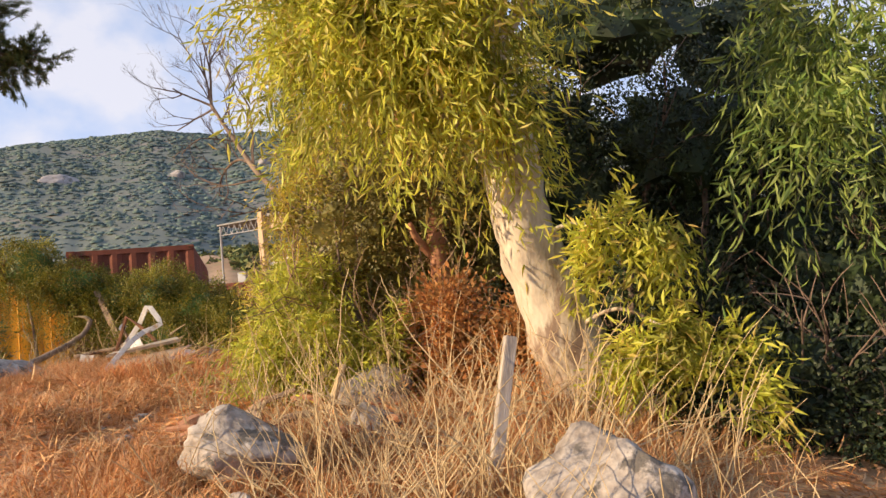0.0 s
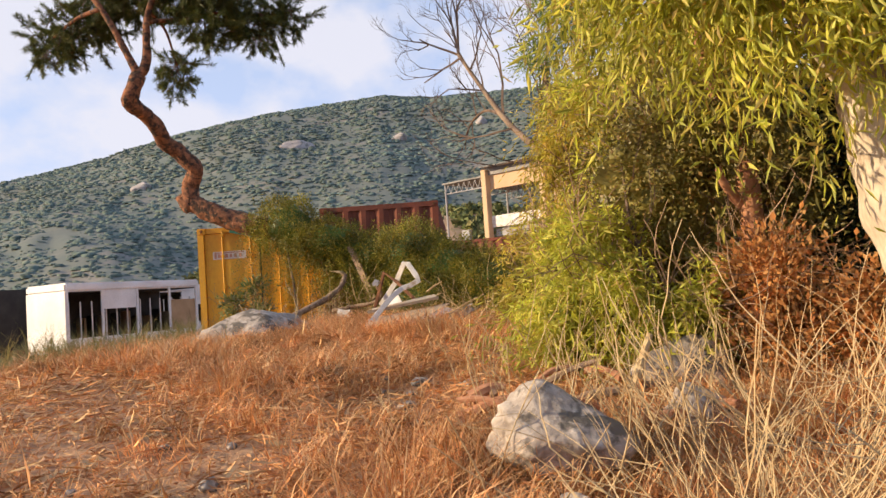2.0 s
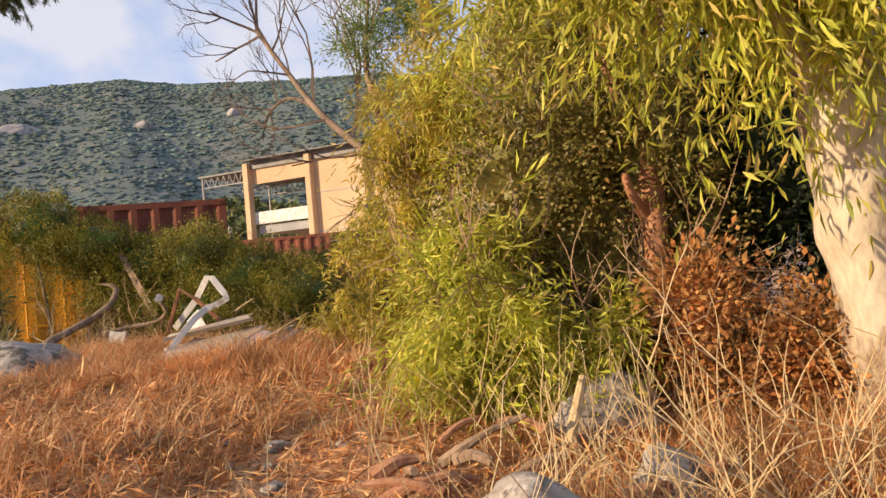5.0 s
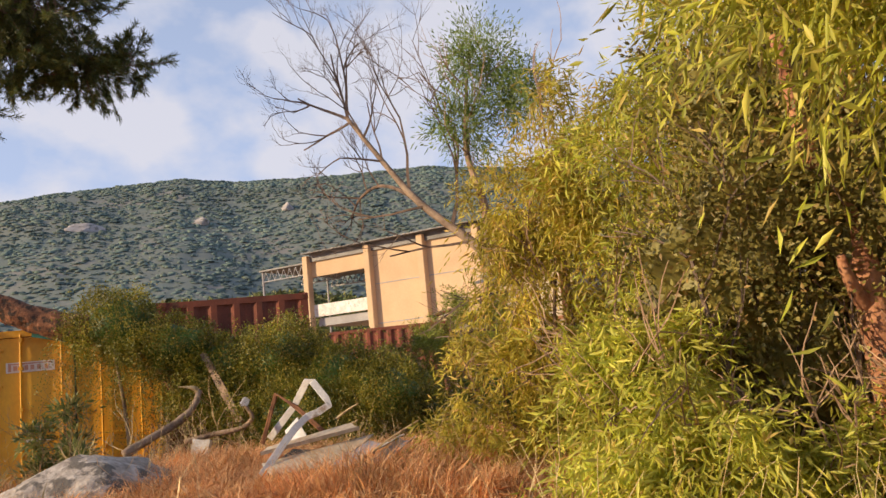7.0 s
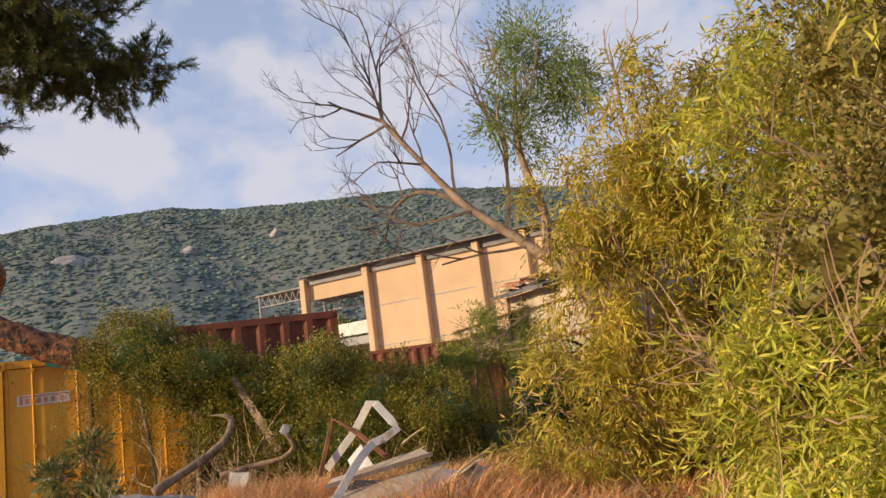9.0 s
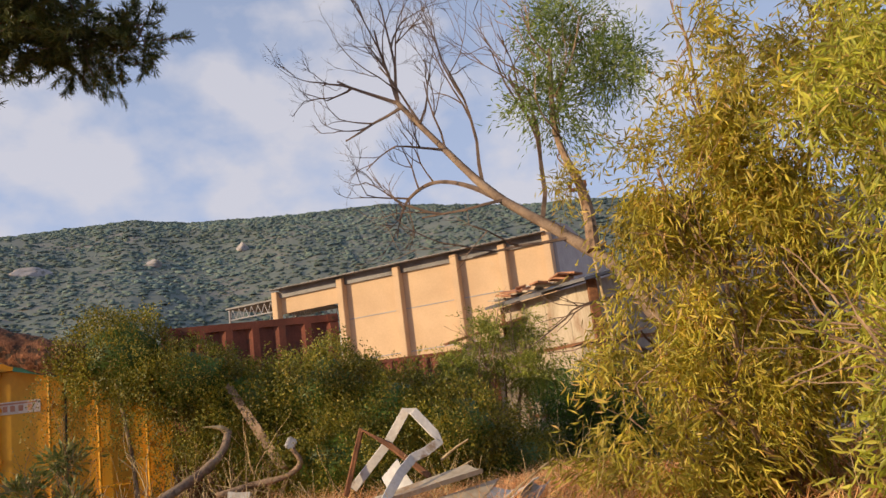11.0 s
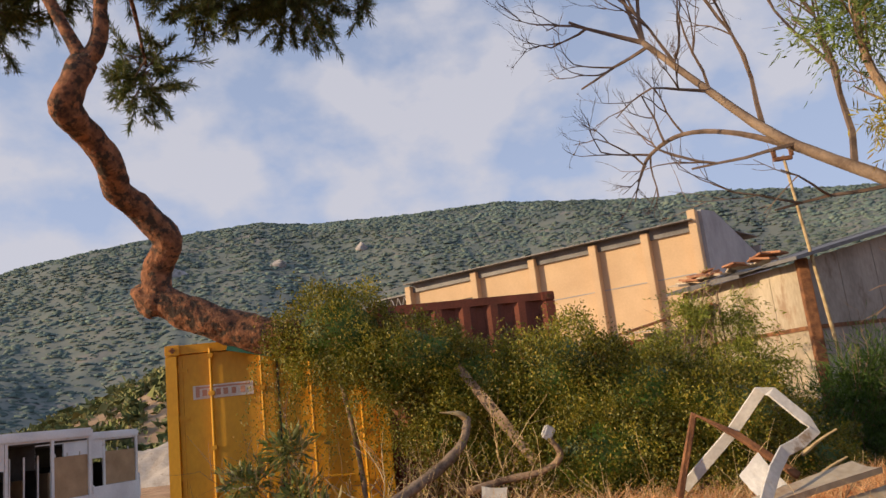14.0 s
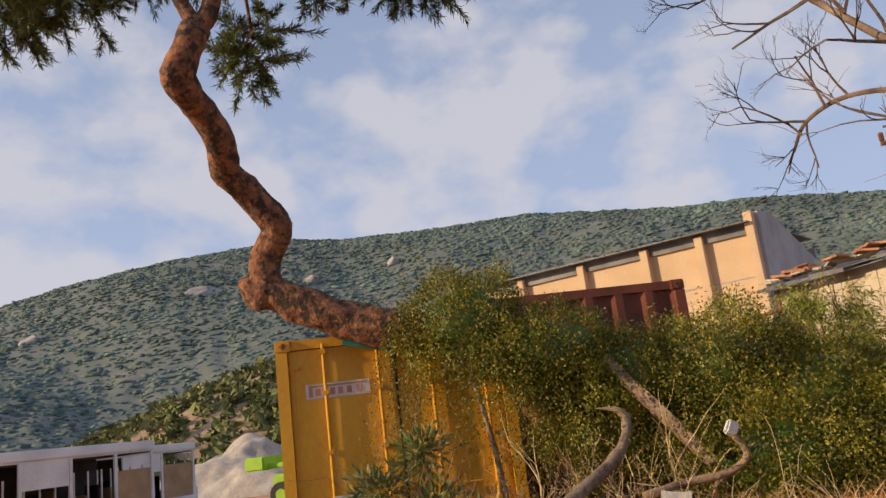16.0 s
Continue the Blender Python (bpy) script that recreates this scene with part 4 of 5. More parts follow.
    leaf_mesh("needles", pos, way, 0.08 + 0.05 * rng.random(k), np.full(k, 0.0042), M_PINE, tree, rng, "dark green needle clumps")
    bm = bmesh.new()
    for a, b in list(zip(p, d))[::2]:
        tube(bm, [Vector(a) - Vector(b) * 0.15, Vector(a) + Vector(b) * 0.18], [0.009, 0.004], 4)
    part("twig", bm, M_TWIG, tree)


pine()


def eucalyptus():
    tree = thing("eucalyptus_tree", "leaning eucalyptus with pale peeling bark and drooping yellow-green leaves", "tree")
    tree.matrix_world = Matrix.Translation((0, 0, -0.105)) @ Matrix.Scale(1.075, 4)
    bm = bmesh.new()
    line = curve([(1.12, 6.22, 0.3), (1.02, 6.15, 0.75), (0.84, 6.05, 1.3), (0.70, 5.98, 1.75), (0.61, 5.9, 2.15), (0.56, 5.85, 2.6), (0.48, 5.85, 3.2), (0.50, 5.9, 4.0), (0.62, 6.0, 5.2)], 6)
    rr = [float(np.interp(i / 6, range(9), (0.42, 0.33, 0.265, 0.24, 0.22, 0.225, 0.18, 0.15, 0.09))) for i in range(len(line))]
    tube(bm, line, rr, 20, 0.18)
    part("trunk", bm, M_EUC_BARK, tree, shade=True)
    for pts, r in (([(0.55, 5.85, 2.35), (0.34, 5.72, 2.62), (0.12, 5.6, 3.0), (-0.05, 5.5, 3.6), (-0.4, 5.4, 4.4)], 0.085),
                   ([(0.5, 5.9, 3.4), (1.0, 5.7, 3.9), (1.8, 5.4, 4.2), (2.6, 5.1, 4.1)], 0.06),
                   ([(0.66, 5.9, 1.9), (0.95, 5.7, 2.0), (1.25, 5.5, 1.9)], 0.022),
                   ([(0.9, 6.0, 1.2), (1.2, 5.6, 1.35), (1.45, 5.3, 1.2)], 0.02),
                   ([(0.5, 5.9, 3.7), (-0.3, 6.2, 4.2), (-1.1, 6.6, 4.3)], 0.05)):
        bm = bmesh.new()
        limb(bm, pts, r, r * 0.4, 8, 5, 0.15)
        part("limb", bm, M_EUC_BARK, tree, shade=True)
    hanging("crown", [(-0.3, 5.5, 3.55, 0.62, 0.45, 0.6), (-0.62, 5.75, 3.95, 0.6, 0.5, 0.5), (0.0, 5.3, 4.0, 0.8, 0.6, 0.6), (-0.72, 5.9, 3.5, 0.32, 0.35, 0.4), (0.35, 5.45, 2.95, 0.32, 0.28, 0.4),
                      (0.9, 5.3, 5.0, 1.4, 1.0, 0.6), (-0.6, 6.0, 4.8, 0.8, 0.8, 0.45)], 3900, 13, (0.118, 0.0102), M_EUC_LEAF, tree, 11, 1.0, 0.5, "long drooping yellow-green leaves", 0.3)
    hanging("side_spray", [(1.2, 5.45, 1.85, 0.36, 0.22, 0.16), (1.6, 5.4, 1.86, 0.25, 0.2, 0.1)], 170, 12, (0.115, 0.011), M_EUC_LEAF, tree, 12, 0.6, 0.3, "low side spray of leaves", 0.1)
    hanging("side_spray", [(1.42, 5.2, 1.15, 0.42, 0.3, 0.26), (1.66, 5.1, 0.9, 0.3, 0.25, 0.2)], 210, 12, (0.115, 0.011), M_EUC_LEAF, tree, 13, 0.7, 0.3, "low side spray of leaves", 0.1)
    # this curtain takes the shaded copy of the crown's leaf colour
    hanging("side_spray", [(2.85, 5.2, 3.6, 0.5, 0.5, 0.6), (2.75, 5.2, 4.2, 0.5, 0.5, 0.5), (2.7, 5.1, 2.85, 0.26, 0.3, 0.35), (3.2, 5.3, 3.2, 0.4, 0.4, 0.5), (2.5, 5.2, 3.1, 0.25, 0.3, 0.2)], 480, 14, (0.14, 0.0105), M_EUC_SHADE, tree, 14, 1.1, 0.6, "hanging green leaf curtain in shaded tones", 0.2)


eucalyptus()


def shrub(name, label, x, y, z, blobs, clusters, per, leaf, mat, seed, stems=7, size=0.12, style="bushy", length=0.45, shell=0.5, stem_r=0.035, droop=0.9, leaf_label=""):
    """A many-stemmed shrub or small tree; blobs are given from its base."""
    tree = thing(name, label, "tree" if name.endswith("tree") else "bush", x, y, z)
    rng = random.Random(seed)
    for i in range(stems):
        b = blobs[i % len(blobs)]
        end = Vector((b[0] + rng.uniform(-0.4, 0.4) * b[3], b[1] + rng.uniform(-0.4, 0.4) * b[4], b[2] + b[5] * rng.uniform(0.1, 0.7)))
        a = rng.uniform(0, 6.28)
        foot = Vector((0.16 * math.cos(a), 0.16 * math.sin(a), -0.1))
        mid = foot.lerp(end, 0.5) + Vector((rng.uniform(-0.25, 0.25), rng.uniform(-0.25, 0.25), 0.1))
        bm = bmesh.new()
        limb(bm, [foot, mid, end], stem_r * rng.uniform(0.7, 1.3), stem_r * 0.3, 6, 4, 0.2)
        for k in range(5):
            twigs(bm, mid.lerp(end, rng.random()), end - mid + Vector((rng.uniform(-1, 1), rng.uniform(-1, 1), rng.uniform(-0.3, 0.8))), 0.6, stem_r * 0.3, 1, rng, 0.8, 0.0, 4)
        part("stem", bm, M_TWIG if mat in (M_DARK_SHADED_LEAF, M_OLIVE) else M_DEAD_WOOD, tree)
    # balls added unseen behind the leaves, to block light through the bush
    if mat in (M_DARK_SHADED_LEAF, M_OLIVE) and stem_r > 0.02:
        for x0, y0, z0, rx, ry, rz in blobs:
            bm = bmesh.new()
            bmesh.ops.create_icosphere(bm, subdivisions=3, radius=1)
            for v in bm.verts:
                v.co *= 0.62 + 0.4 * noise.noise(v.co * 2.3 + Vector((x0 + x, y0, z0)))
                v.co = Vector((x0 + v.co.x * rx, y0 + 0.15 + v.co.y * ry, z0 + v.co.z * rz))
            part("inner_light_block", bm, mat, tree)
    if style == "bushy":
        bushy("foliage", blobs, clusters, per, leaf, mat, tree, seed, size, leaf_label, shell)
    else:
        hanging("foliage", blobs, clusters, per, leaf, mat, tree, seed, droop, length, leaf_label, shell)
    return tree


# reddish forked trunk inside the thicket
tree = thing("thicket_tree", "reddish forked trunk half hidden in the thicket", "tree")
for pts, r in (([(0.1, 8.0, 0.5), (0.0, 7.85, 1.4), (-0.06, 7.75, 2.1), (-0.02, 7.9, 2.7), (0.15, 8.0, 3.4), (0.3, 8.0, 4.4)], 0.12), ([(-0.03, 7.85, 2.55), (-0.25, 7.8, 3.0), (-0.4, 7.7, 3.8)], 0.08), ([(-0.05, 7.8, 1.95), (-0.25, 7.6, 2.2), (-0.3, 7.55, 2.35)], 0.05)):
    bm = bmesh.new()
    limb(bm, pts, r, r * 0.5, 10, 5, 0.25)
    part("trunk", bm, M_BARE_BARK, tree, shade=True)
# yellow-green drooping acacias along the edge of the thicket
shrub("acacia_tree", "drooping yellow-green acacia bush at the thicket's edge", -1.25, 8.0, 0.75, [(-0.25, -0.3, 0.75, 0.62, 0.5, 0.7), (0.1, -0.6, 0.55, 0.5, 0.4, 0.5), (-0.35, 0.2, 1.0, 0.3, 0.35, 0.5), (0.5, -0.5, 0.35, 0.45, 0.4, 0.35)], 1350, 12, (0.11, 0.009), M_EUC_LEAF, 21, 7, style="hanging", length=0.36, shell=0.3)
shrub("acacia_tree", "tall yellow acacia hung with narrow leaves and dry pods", -1.35, 10.6, 0.75, [(-0.75, -0.1, 1.0, 0.65, 0.6, 0.75), (-0.35, 0.2, 1.9, 0.65, 0.6, 0.75), (0.35, 0.0, 2.8, 0.75, 0.7, 0.7), (0.5, 0.1, 1.4, 0.8, 0.7, 0.9), (-0.9, -0.1, 0.5, 0.5, 0.5, 0.4), (0.9, 0.2, 3.6, 0.7, 0.7, 0.6), (-0.1, -0.2, 3.7, 0.6, 0.5, 0.45), (-0.55, 0.2, 2.7, 0.45, 0.45, 0.45)], 3300, 14, (0.11, 0.0085), M_WILLOW, 22, 9, style="hanging", length=0.42, shell=0.25)
shrub("acacia_tree", "yellow-green acacia with thin upper branches", 0.1, 9.2, 0.7, [(-0.9, -0.2, 2.6, 0.65, 0.6, 0.7), (-0.4, -0.1, 3.5, 0.7, 0.6, 0.7), (0.4, -0.4, 3.4, 0.7, 0.6, 0.7), (-1.1, -0.2, 1.7, 0.4, 0.5, 0.6)], 1400, 13, (0.12, 0.0095), M_EUC_LEAF, 23, 7, style="hanging", length=0.45, shell=0.25)
# olive and dark evergreen thicket behind
shrub("evergreen_bush", "dense olive-brown evergreen bush behind the trunk", -0.45, 8.1, 0.7, [(-0.35, 0.0, 1.7, 0.75, 0.6, 0.75), (0.1, 0.1, 1.0, 0.75, 0.6, 0.8), (0.2, 0.0, 2.3, 0.7, 0.6, 0.7), (0.75, 0.1, 1.5, 0.6, 0.6, 0.9), (0.1, 0.2, 3.0, 0.8, 0.6, 0.6), (-0.2, -0.35, 2.0, 0.55, 0.3, 0.7), (0.5, -0.3, 2.0, 0.5, 0.4, 0.9)], 4200, 9, (0.045, 0.012), M_OLIVE, 31, 8, 0.07, shell=0.35)
shrub("evergreen_bush", "dark glossy evergreen thicket in deep shade", 2.2, 8.0, 0.3, [(0, 0, 1.0, 1.1, 0.9, 1.1), (-0.9, 0.2, 2.2, 0.9, 0.8, 1.1), (0.5, 0.2, 2.7, 1.1, 0.9, 1.0), (1.5, -0.3, 1.2, 1.1, 1.0, 1.3), (1.7, 0.2, 2.9, 1.0, 0.9, 1.0), (-0.9, 0.4, 3.1, 0.8, 0.6, 0.6)], 6000, 9, (0.06, 0.014), M_DARK_SHADED_LEAF, 32, 12, 0.08, shell=0.3, stem_r=0.05)
shrub("evergreen_bush", "dark evergreen bush low under the trees", 3.6, 6.4, 0.2, [(0, 0, 0.9, 0.9, 0.8, 0.9), (0.6, -0.4, 1.9, 0.9, 0.8, 1.0), (-0.6, 0.4, 0.5, 0.7, 0.5, 0.5)], 1700, 9, (0.06, 0.016), M_DARK_SHADED_LEAF, 33, 9, 0.09, shell=0.3)
shrub("evergreen_bush", "tall dark evergreen at the back of the thicket", 0.9, 9.9, 0.4, [(0, 0, 1.2, 1.2, 0.8, 1.3), (-0.7, 0, 2.6, 0.9, 0.7, 1.0), (0.7, 0.2, 3.0, 1.0, 0.8, 0.9), (2.4, 0.2, 1.6, 1.3, 0.8, 1.7), (4.2, 0, 2.0, 1.2, 0.8, 2.0), (1.4, -0.5, 4.5, 1.6, 0.8, 0.9), (3.3, 0, 4.3, 1.4, 0.8, 1.0)], 4000, 9, (0.06, 0.015), M_DARK_SHADED_LEAF, 34, 10, 0.1, shell=0.3)
shrub("dead_bush", "rust-brown dead bush beneath the eucalyptus", 0.2, 7.1, 0.6, [(-0.1, -0.1, 0.35, 0.5, 0.4, 0.4), (0.4, -0.3, 0.5, 0.35, 0.3, 0.45), (-0.2, 0, 0.85, 0.35, 0.3, 0.4)], 1000, 8, (0.06, 0.015), M_RUSTLEAF, 35, 8, 0.07, shell=0.2, stem_r=0.012)
shrub("acacia_bush", "low yellow-green bush at the foot of the thicket", -0.35, 7.35, 0.7, [(-0.1, -0.1, 0.4, 0.45, 0.35, 0.35), (0.3, 0, 0.7, 0.4, 0.3, 0.4)], 300, 11, (0.11, 0.010), M_EUC_LEAF, 36, 6, style="hanging", length=0.3, shell=0.2)
shrub("evergreen_bush", "dark low evergreen bush in the shade beside the pale rock", 2.5, 5.7, 0.1, [(0, 0, 0.5, 0.75, 0.45, 0.6), (0.8, -0.3, 0.4, 0.8, 0.5, 0.5), (-0.5, 0.5, 0.8, 0.5, 0.4, 0.8)], 1500, 9, (0.06, 0.014), M_DARK_SHADED_LEAF, 37, 8, 0.08, shell=0.3)
shrub("weed_bush", "green weeds growing in front of the ribbed container", -4.4, 22.5, -0.2, [(0, 0, 1.6, 1.2, 0.5, 0.9), (1.4, 0, 1.4, 0.9, 0.5, 0.9), (-1.3, 0, 1.4, 0.9, 0.5, 0.8)], 1300, 10, (0.09, 0.014), M_PEPPER, 38, 9, 0.1, shell=0.3, stem_r=0.012)
# bushes by the shed
shrub("pepper_tree", "light green feathery bush beside the tin shed", -2.75, 20.2, 0.0, [(0, 0, 2.7, 0.75, 0.6, 0.7), (-0.8, 0, 2.2, 0.7, 0.5, 0.4), (0.4, 0.1, 3.3, 0.55, 0.5, 0.45), (0.9, 0, 2.2, 0.5, 0.5, 0.6), (-1.3, -0.2, 1.7, 0.5, 0.4, 0.35)], 1000, 20, (0.10, 0.010), M_PEPPER, 41, 8, style="hanging", length=0.55, shell=0.2, droop=0.35)
shrub("tamarisk_bush", "green feathery bush in the hollow behind the debris", -2.1, 15.6, 0.1, [(0, 0, 0.9, 0.9, 0.7, 0.9), (0.5, 0, 1.6, 0.6, 0.5, 0.7), (0.9, -0.4, 0.9, 0.7, 0.6, 0.8), (-0.6, -0.6, 0.5, 0.6, 0.5, 0.5)], 1500, 16, (0.13, 0.004), M_FEATHER, 42, 8, 0.09, shell=0.15, stem_r=0.015)
shrub("oleander_bush", "sparse oleander seedling in front of the yellow container", -8.35, 13.5, 0.5, [(-0.1, 0, 1.0, 0.25, 0.2, 0.18), (0.3, 0.1, 1.3, 0.22, 0.2, 0.12), (0.0, 0, 0.5, 0.3, 0.2, 0.25), (0.4, 0, 0.8, 0.2, 0.2, 0.2)], 150, 11, (0.12, 0.018), M_OLEANDER, 43, 6, 0.06, shell=0.1, stem_r=0.012)
shrub("oleander_bush", "young green oleander shoots beside the boulder", -7.55, 12.8, 0.6, [(0, 0, 0.45, 0.14, 0.12, 0.25), (-0.7, 0, 0.15, 0.2, 0.15, 0.15)], 34, 14, (0.17, 0.018), M_OLEANDER, 44, 4, 0.05, shell=0.1, stem_r=0.01)
shrub("weed_bush", "low brown-green weeds at the container's foot", -8.9, 13.0, 0.35, [(0, 0, 0.2, 0.7, 0.4, 0.3), (0.8, -0.3, 0.25, 0.5, 0.4, 0.25), (-0.7, 0.1, 0.3, 0.3, 0.3, 0.3)], 420, 9, (0.05, 0.014), M_OLIVE, 45, 9, 0.08, shell=0.2, stem_r=0.008)


def dead_tree():
    tree = thing("dead_tree", "bare leaning dead tree with fine twigs", "tree")
    bm = bmesh.new()
    limb(bm, [(-1.2, 11.6, 0.5), (-1.35, 11.7, 1.6), (-1.80, 11.9, 2.5), (-2.0, 12.1, 2.97), (-2.4, 12.45, 3.44), (-3.0, 13.0, 4.1), (-3.45, 13.35, 4.78), (-3.93, 13.71, 5.56)], 0.095, 0.03, 10, 6, 0.2)
    part("trunk", bm, M_DEAD_TRUNK, tree, shade=True)
    bm = bmesh.new()
    limb(bm, [(-2.75, 12.75, 3.8), (-3.2, 13.5, 4.35), (-3.6, 14.1, 4.62), (-3.93, 14.4, 4.53), (-4.1, 14.45, 4.25)], 0.035, 0.015, 6, 5, 0.1)
    part("branch", bm, M_TWIG, tree)
    rng = random.Random(12)
    jobs = [((-3.93, 13.71, 5.56), (-0.9, 0.2, 0.45), 0.85, 0.03, 5), ((-3.93, 13.71, 5.56), (0.05, 0.2, 1), 1.0, 0.03, 5), ((-3.9, 13.7, 5.5), (-1, 0.1, -0.25), 0.8, 0.022, 4),
            ((-3.93, 14.4, 4.53), (-0.5, 0.1, -0.5), 0.55, 0.016, 4), ((-3.93, 14.4, 4.53), (-0.9, 0.1, 0.3), 0.55, 0.016, 4), ((-3.8, 14.2, 4.6), (-0.1, 0.1, 1), 0.6, 0.016, 3), ((-3.93, 14.4, 4.53), (-0.1, 0.1, -1), 0.5, 0.014, 3),
            ((-3.45, 13.35, 4.78), (-0.9, 0.1, 0.1), 0.6, 0.02, 4), ((-2.9, 12.9, 4.0), (-1, 0.1, -0.1), 0.95, 0.022, 3), ((-3.1, 13.1, 4.2), (0.15, 0.1, 1), 1.2, 0.03, 4), ((-3.7, 13.5, 5.2), (0.3, 0.1, 1), 0.8, 0.02, 4),
            ((-2.4, 12.4, 3.4), (-1, 0, -0.1), 1.0, 0.022, 3), ((-1.5, 11.8, 2.0), (-1, -0.3, 0.1), 0.8, 0.03, 2), ((-1.9, 12.0, 2.7), (-1, -0.2, 0.0), 0.7, 0.02, 2)]
    jobs += [((-3.93, 13.71, 5.56), (-0.3, 0.2, 1), 1.1, 0.028, 5), ((-3.7, 13.5, 5.2), (-0.5, 0.1, 0.9), 0.9, 0.02, 5), ((-3.45, 13.35, 4.78), (0.1, 0.1, 1), 0.9, 0.018, 4), ((-4.0, 14.4, 4.4), (-0.5, 0, 0.8), 0.7, 0.014, 4),
             ((-3.6, 14.1, 4.62), (-0.6, 0.1, 0.7), 0.6, 0.014, 4), ((-2.6, 12.6, 3.6), (0.2, 0.2, 1), 1.7, 0.035, 4)]
    for s, d, ln, r, k in jobs:
        bm = bmesh.new()
        twigs(bm, s, d, ln, r, k, rng, 0.75, 0.08)
        part("branch", bm, M_TWIG, tree)
    bm = bmesh.new()
    limb(bm, [(-2.2, 12.2, 3.2), (-2.15, 12.4, 3.8), (-2.3, 12.6, 4.6), (-2.2, 12.7, 5.6)], 0.07, 0.02, 8, 5, 0.1)
    for i in range(9):
        twigs(bm, (-2.25, 12.6, 4.2 + i * 0.16), (rng.uniform(-1, 1), rng.uniform(-1, 1), 0.6), 0.6, 0.012, 2, rng)
    part("branch", bm, M_DEAD_WOOD, tree)
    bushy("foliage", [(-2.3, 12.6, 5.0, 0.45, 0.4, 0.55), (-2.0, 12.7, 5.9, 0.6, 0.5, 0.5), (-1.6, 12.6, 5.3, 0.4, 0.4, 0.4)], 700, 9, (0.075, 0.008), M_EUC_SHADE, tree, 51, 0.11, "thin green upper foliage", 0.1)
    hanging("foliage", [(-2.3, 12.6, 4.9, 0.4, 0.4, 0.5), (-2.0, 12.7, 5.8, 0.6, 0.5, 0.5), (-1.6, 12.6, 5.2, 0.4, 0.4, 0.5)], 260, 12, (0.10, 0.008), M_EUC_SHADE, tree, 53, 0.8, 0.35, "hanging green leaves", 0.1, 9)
    hanging("foliage", [(-2.35, 12.3, 3.95, 0.2, 0.2, 0.12)], 40, 10, (0.1, 0.007), M_WILLOW, tree, 52, 0.7, 0.25, "small yellow-green tuft", 0.1)


dead_tree()


# ---- vine mound ----
def vines():
    mound = thing("vine_mound", "thick green creeper mound covering the containers and fallen wood", "vine")
    blobs = [(-7.62, 14.1, 2.95, 0.62, 0.55, 0.55), (-6.8, 14.2, 2.55, 0.7, 0.55, 0.48), (-6.1, 14.3, 2.2, 0.7, 0.6, 0.55), (-5.25, 14.3, 2.15, 0.75, 0.8, 0.68), (-4.5, 14.1, 1.85, 0.75, 0.75, 0.62), (-3.75, 13.9, 1.6, 0.7, 0.75, 0.55), (-4.9, 13.6, 1.4, 0.9, 0.6, 0.5),
             (-5.9, 14.6, 1.75, 1.2, 0.6, 0.6), (-3.1, 14.2, 1.1, 0.7, 0.7, 0.45), (-8.1, 14.05, 2.9, 0.3, 0.22, 0.2)]
    # lumps added under the leaves to keep light from passing through the mound
    for x, y, z, rx, ry, rz in blobs[:9]:
        bm = bmesh.new()
        bmesh.ops.create_icosphere(bm, subdivisions=3, radius=1)
        for v in bm.verts:
            v.co *= 0.8 + 0.2 * noise.noise(v.co * 2 + Vector((x, y, z)))
            v.co = Vector((x + v.co.x * rx * 0.85, y + 0.12 + v.co.y * ry * 0.8, z + v.co.z * rz * 0.85))
        part("inner_light_block", bm, M_FEATHER, mound, shade=True)
    bushy("leaves", blobs, 9500, 13, (0.036, 0.0095), M_VINE, mound, 61, 0.038, "small yellow-green leaves", 0.75, 0.1)
    hanging("hanging_growth", [(-7.6, 13.85, 2.6, 0.6, 0.3, 0.25), (-6.6, 13.85, 2.2, 0.7, 0.3, 0.3), (-8.2, 13.95, 2.85, 0.2, 0.12, 0.12), (-5.4, 13.5, 1.8, 0.9, 0.3, 0.3), (-4.4, 13.3, 1.5, 0.8, 0.3, 0.3)], 620, 34, (0.028, 0.008), M_VINE, mound, 62, 1.5, 0.55, "hanging strings of leaves", 0.5)
    hanging("trailing_growth", [(x, y - 0.15, z + 0.12, rx * 1.0, ry * 0.95, rz * 0.95) for x, y, z, rx, ry, rz in blobs[:9]], 1500, 26, (0.032, 0.0085), M_VINE, mound, 64, 1.1, 0.42, "trailing creeper strings", 0.85, 5, 0.18)
    rng = random.Random(63)
    for i in range(46):
        x = rng.uniform(-7.3, -5.2)
        bm = bmesh.new()
        twigs(bm, (x, rng.uniform(13.2, 14.2), 0.7), (rng.uniform(-0.8, 0.8), rng.uniform(-0.3, 0.2), 1), rng.uniform(0.4, 0.75), 0.013, 2, rng, 0.7, 0.0)
        part("bare_stem", bm, M_DEAD_WOOD if i % 2 else M_STALK, mound)


vines()
bm = bmesh.new()
limb(bm, [(-7.35, 13.9, 0.5), (-7.42, 13.95, 1.6), (-7.6, 14.02, 2.6)], 0.035, 0.02, 8, 5, 0.3)
tagged(link("dead_sapling", bm, M_DEAD_WOOD, shade=True), "thin bare dead stem leaning beside the container", "branch")
bm = bmesh.new()
limb(bm, [(-6.94, 12.75, 1.22), (-6.8, 12.9, 1.31), (-6.48, 13.2, 1.5), (-6.29, 13.4, 1.68), (-6.22, 13.55, 1.91)], 0.062, 0.04, 12, 7, 0.35)
log = link("broken_log", bm, M_DEAD_TRUNK, shade=True)
tagged(log, "broken grey-brown log curving up out of the grass", "log")
bm = bmesh.new()
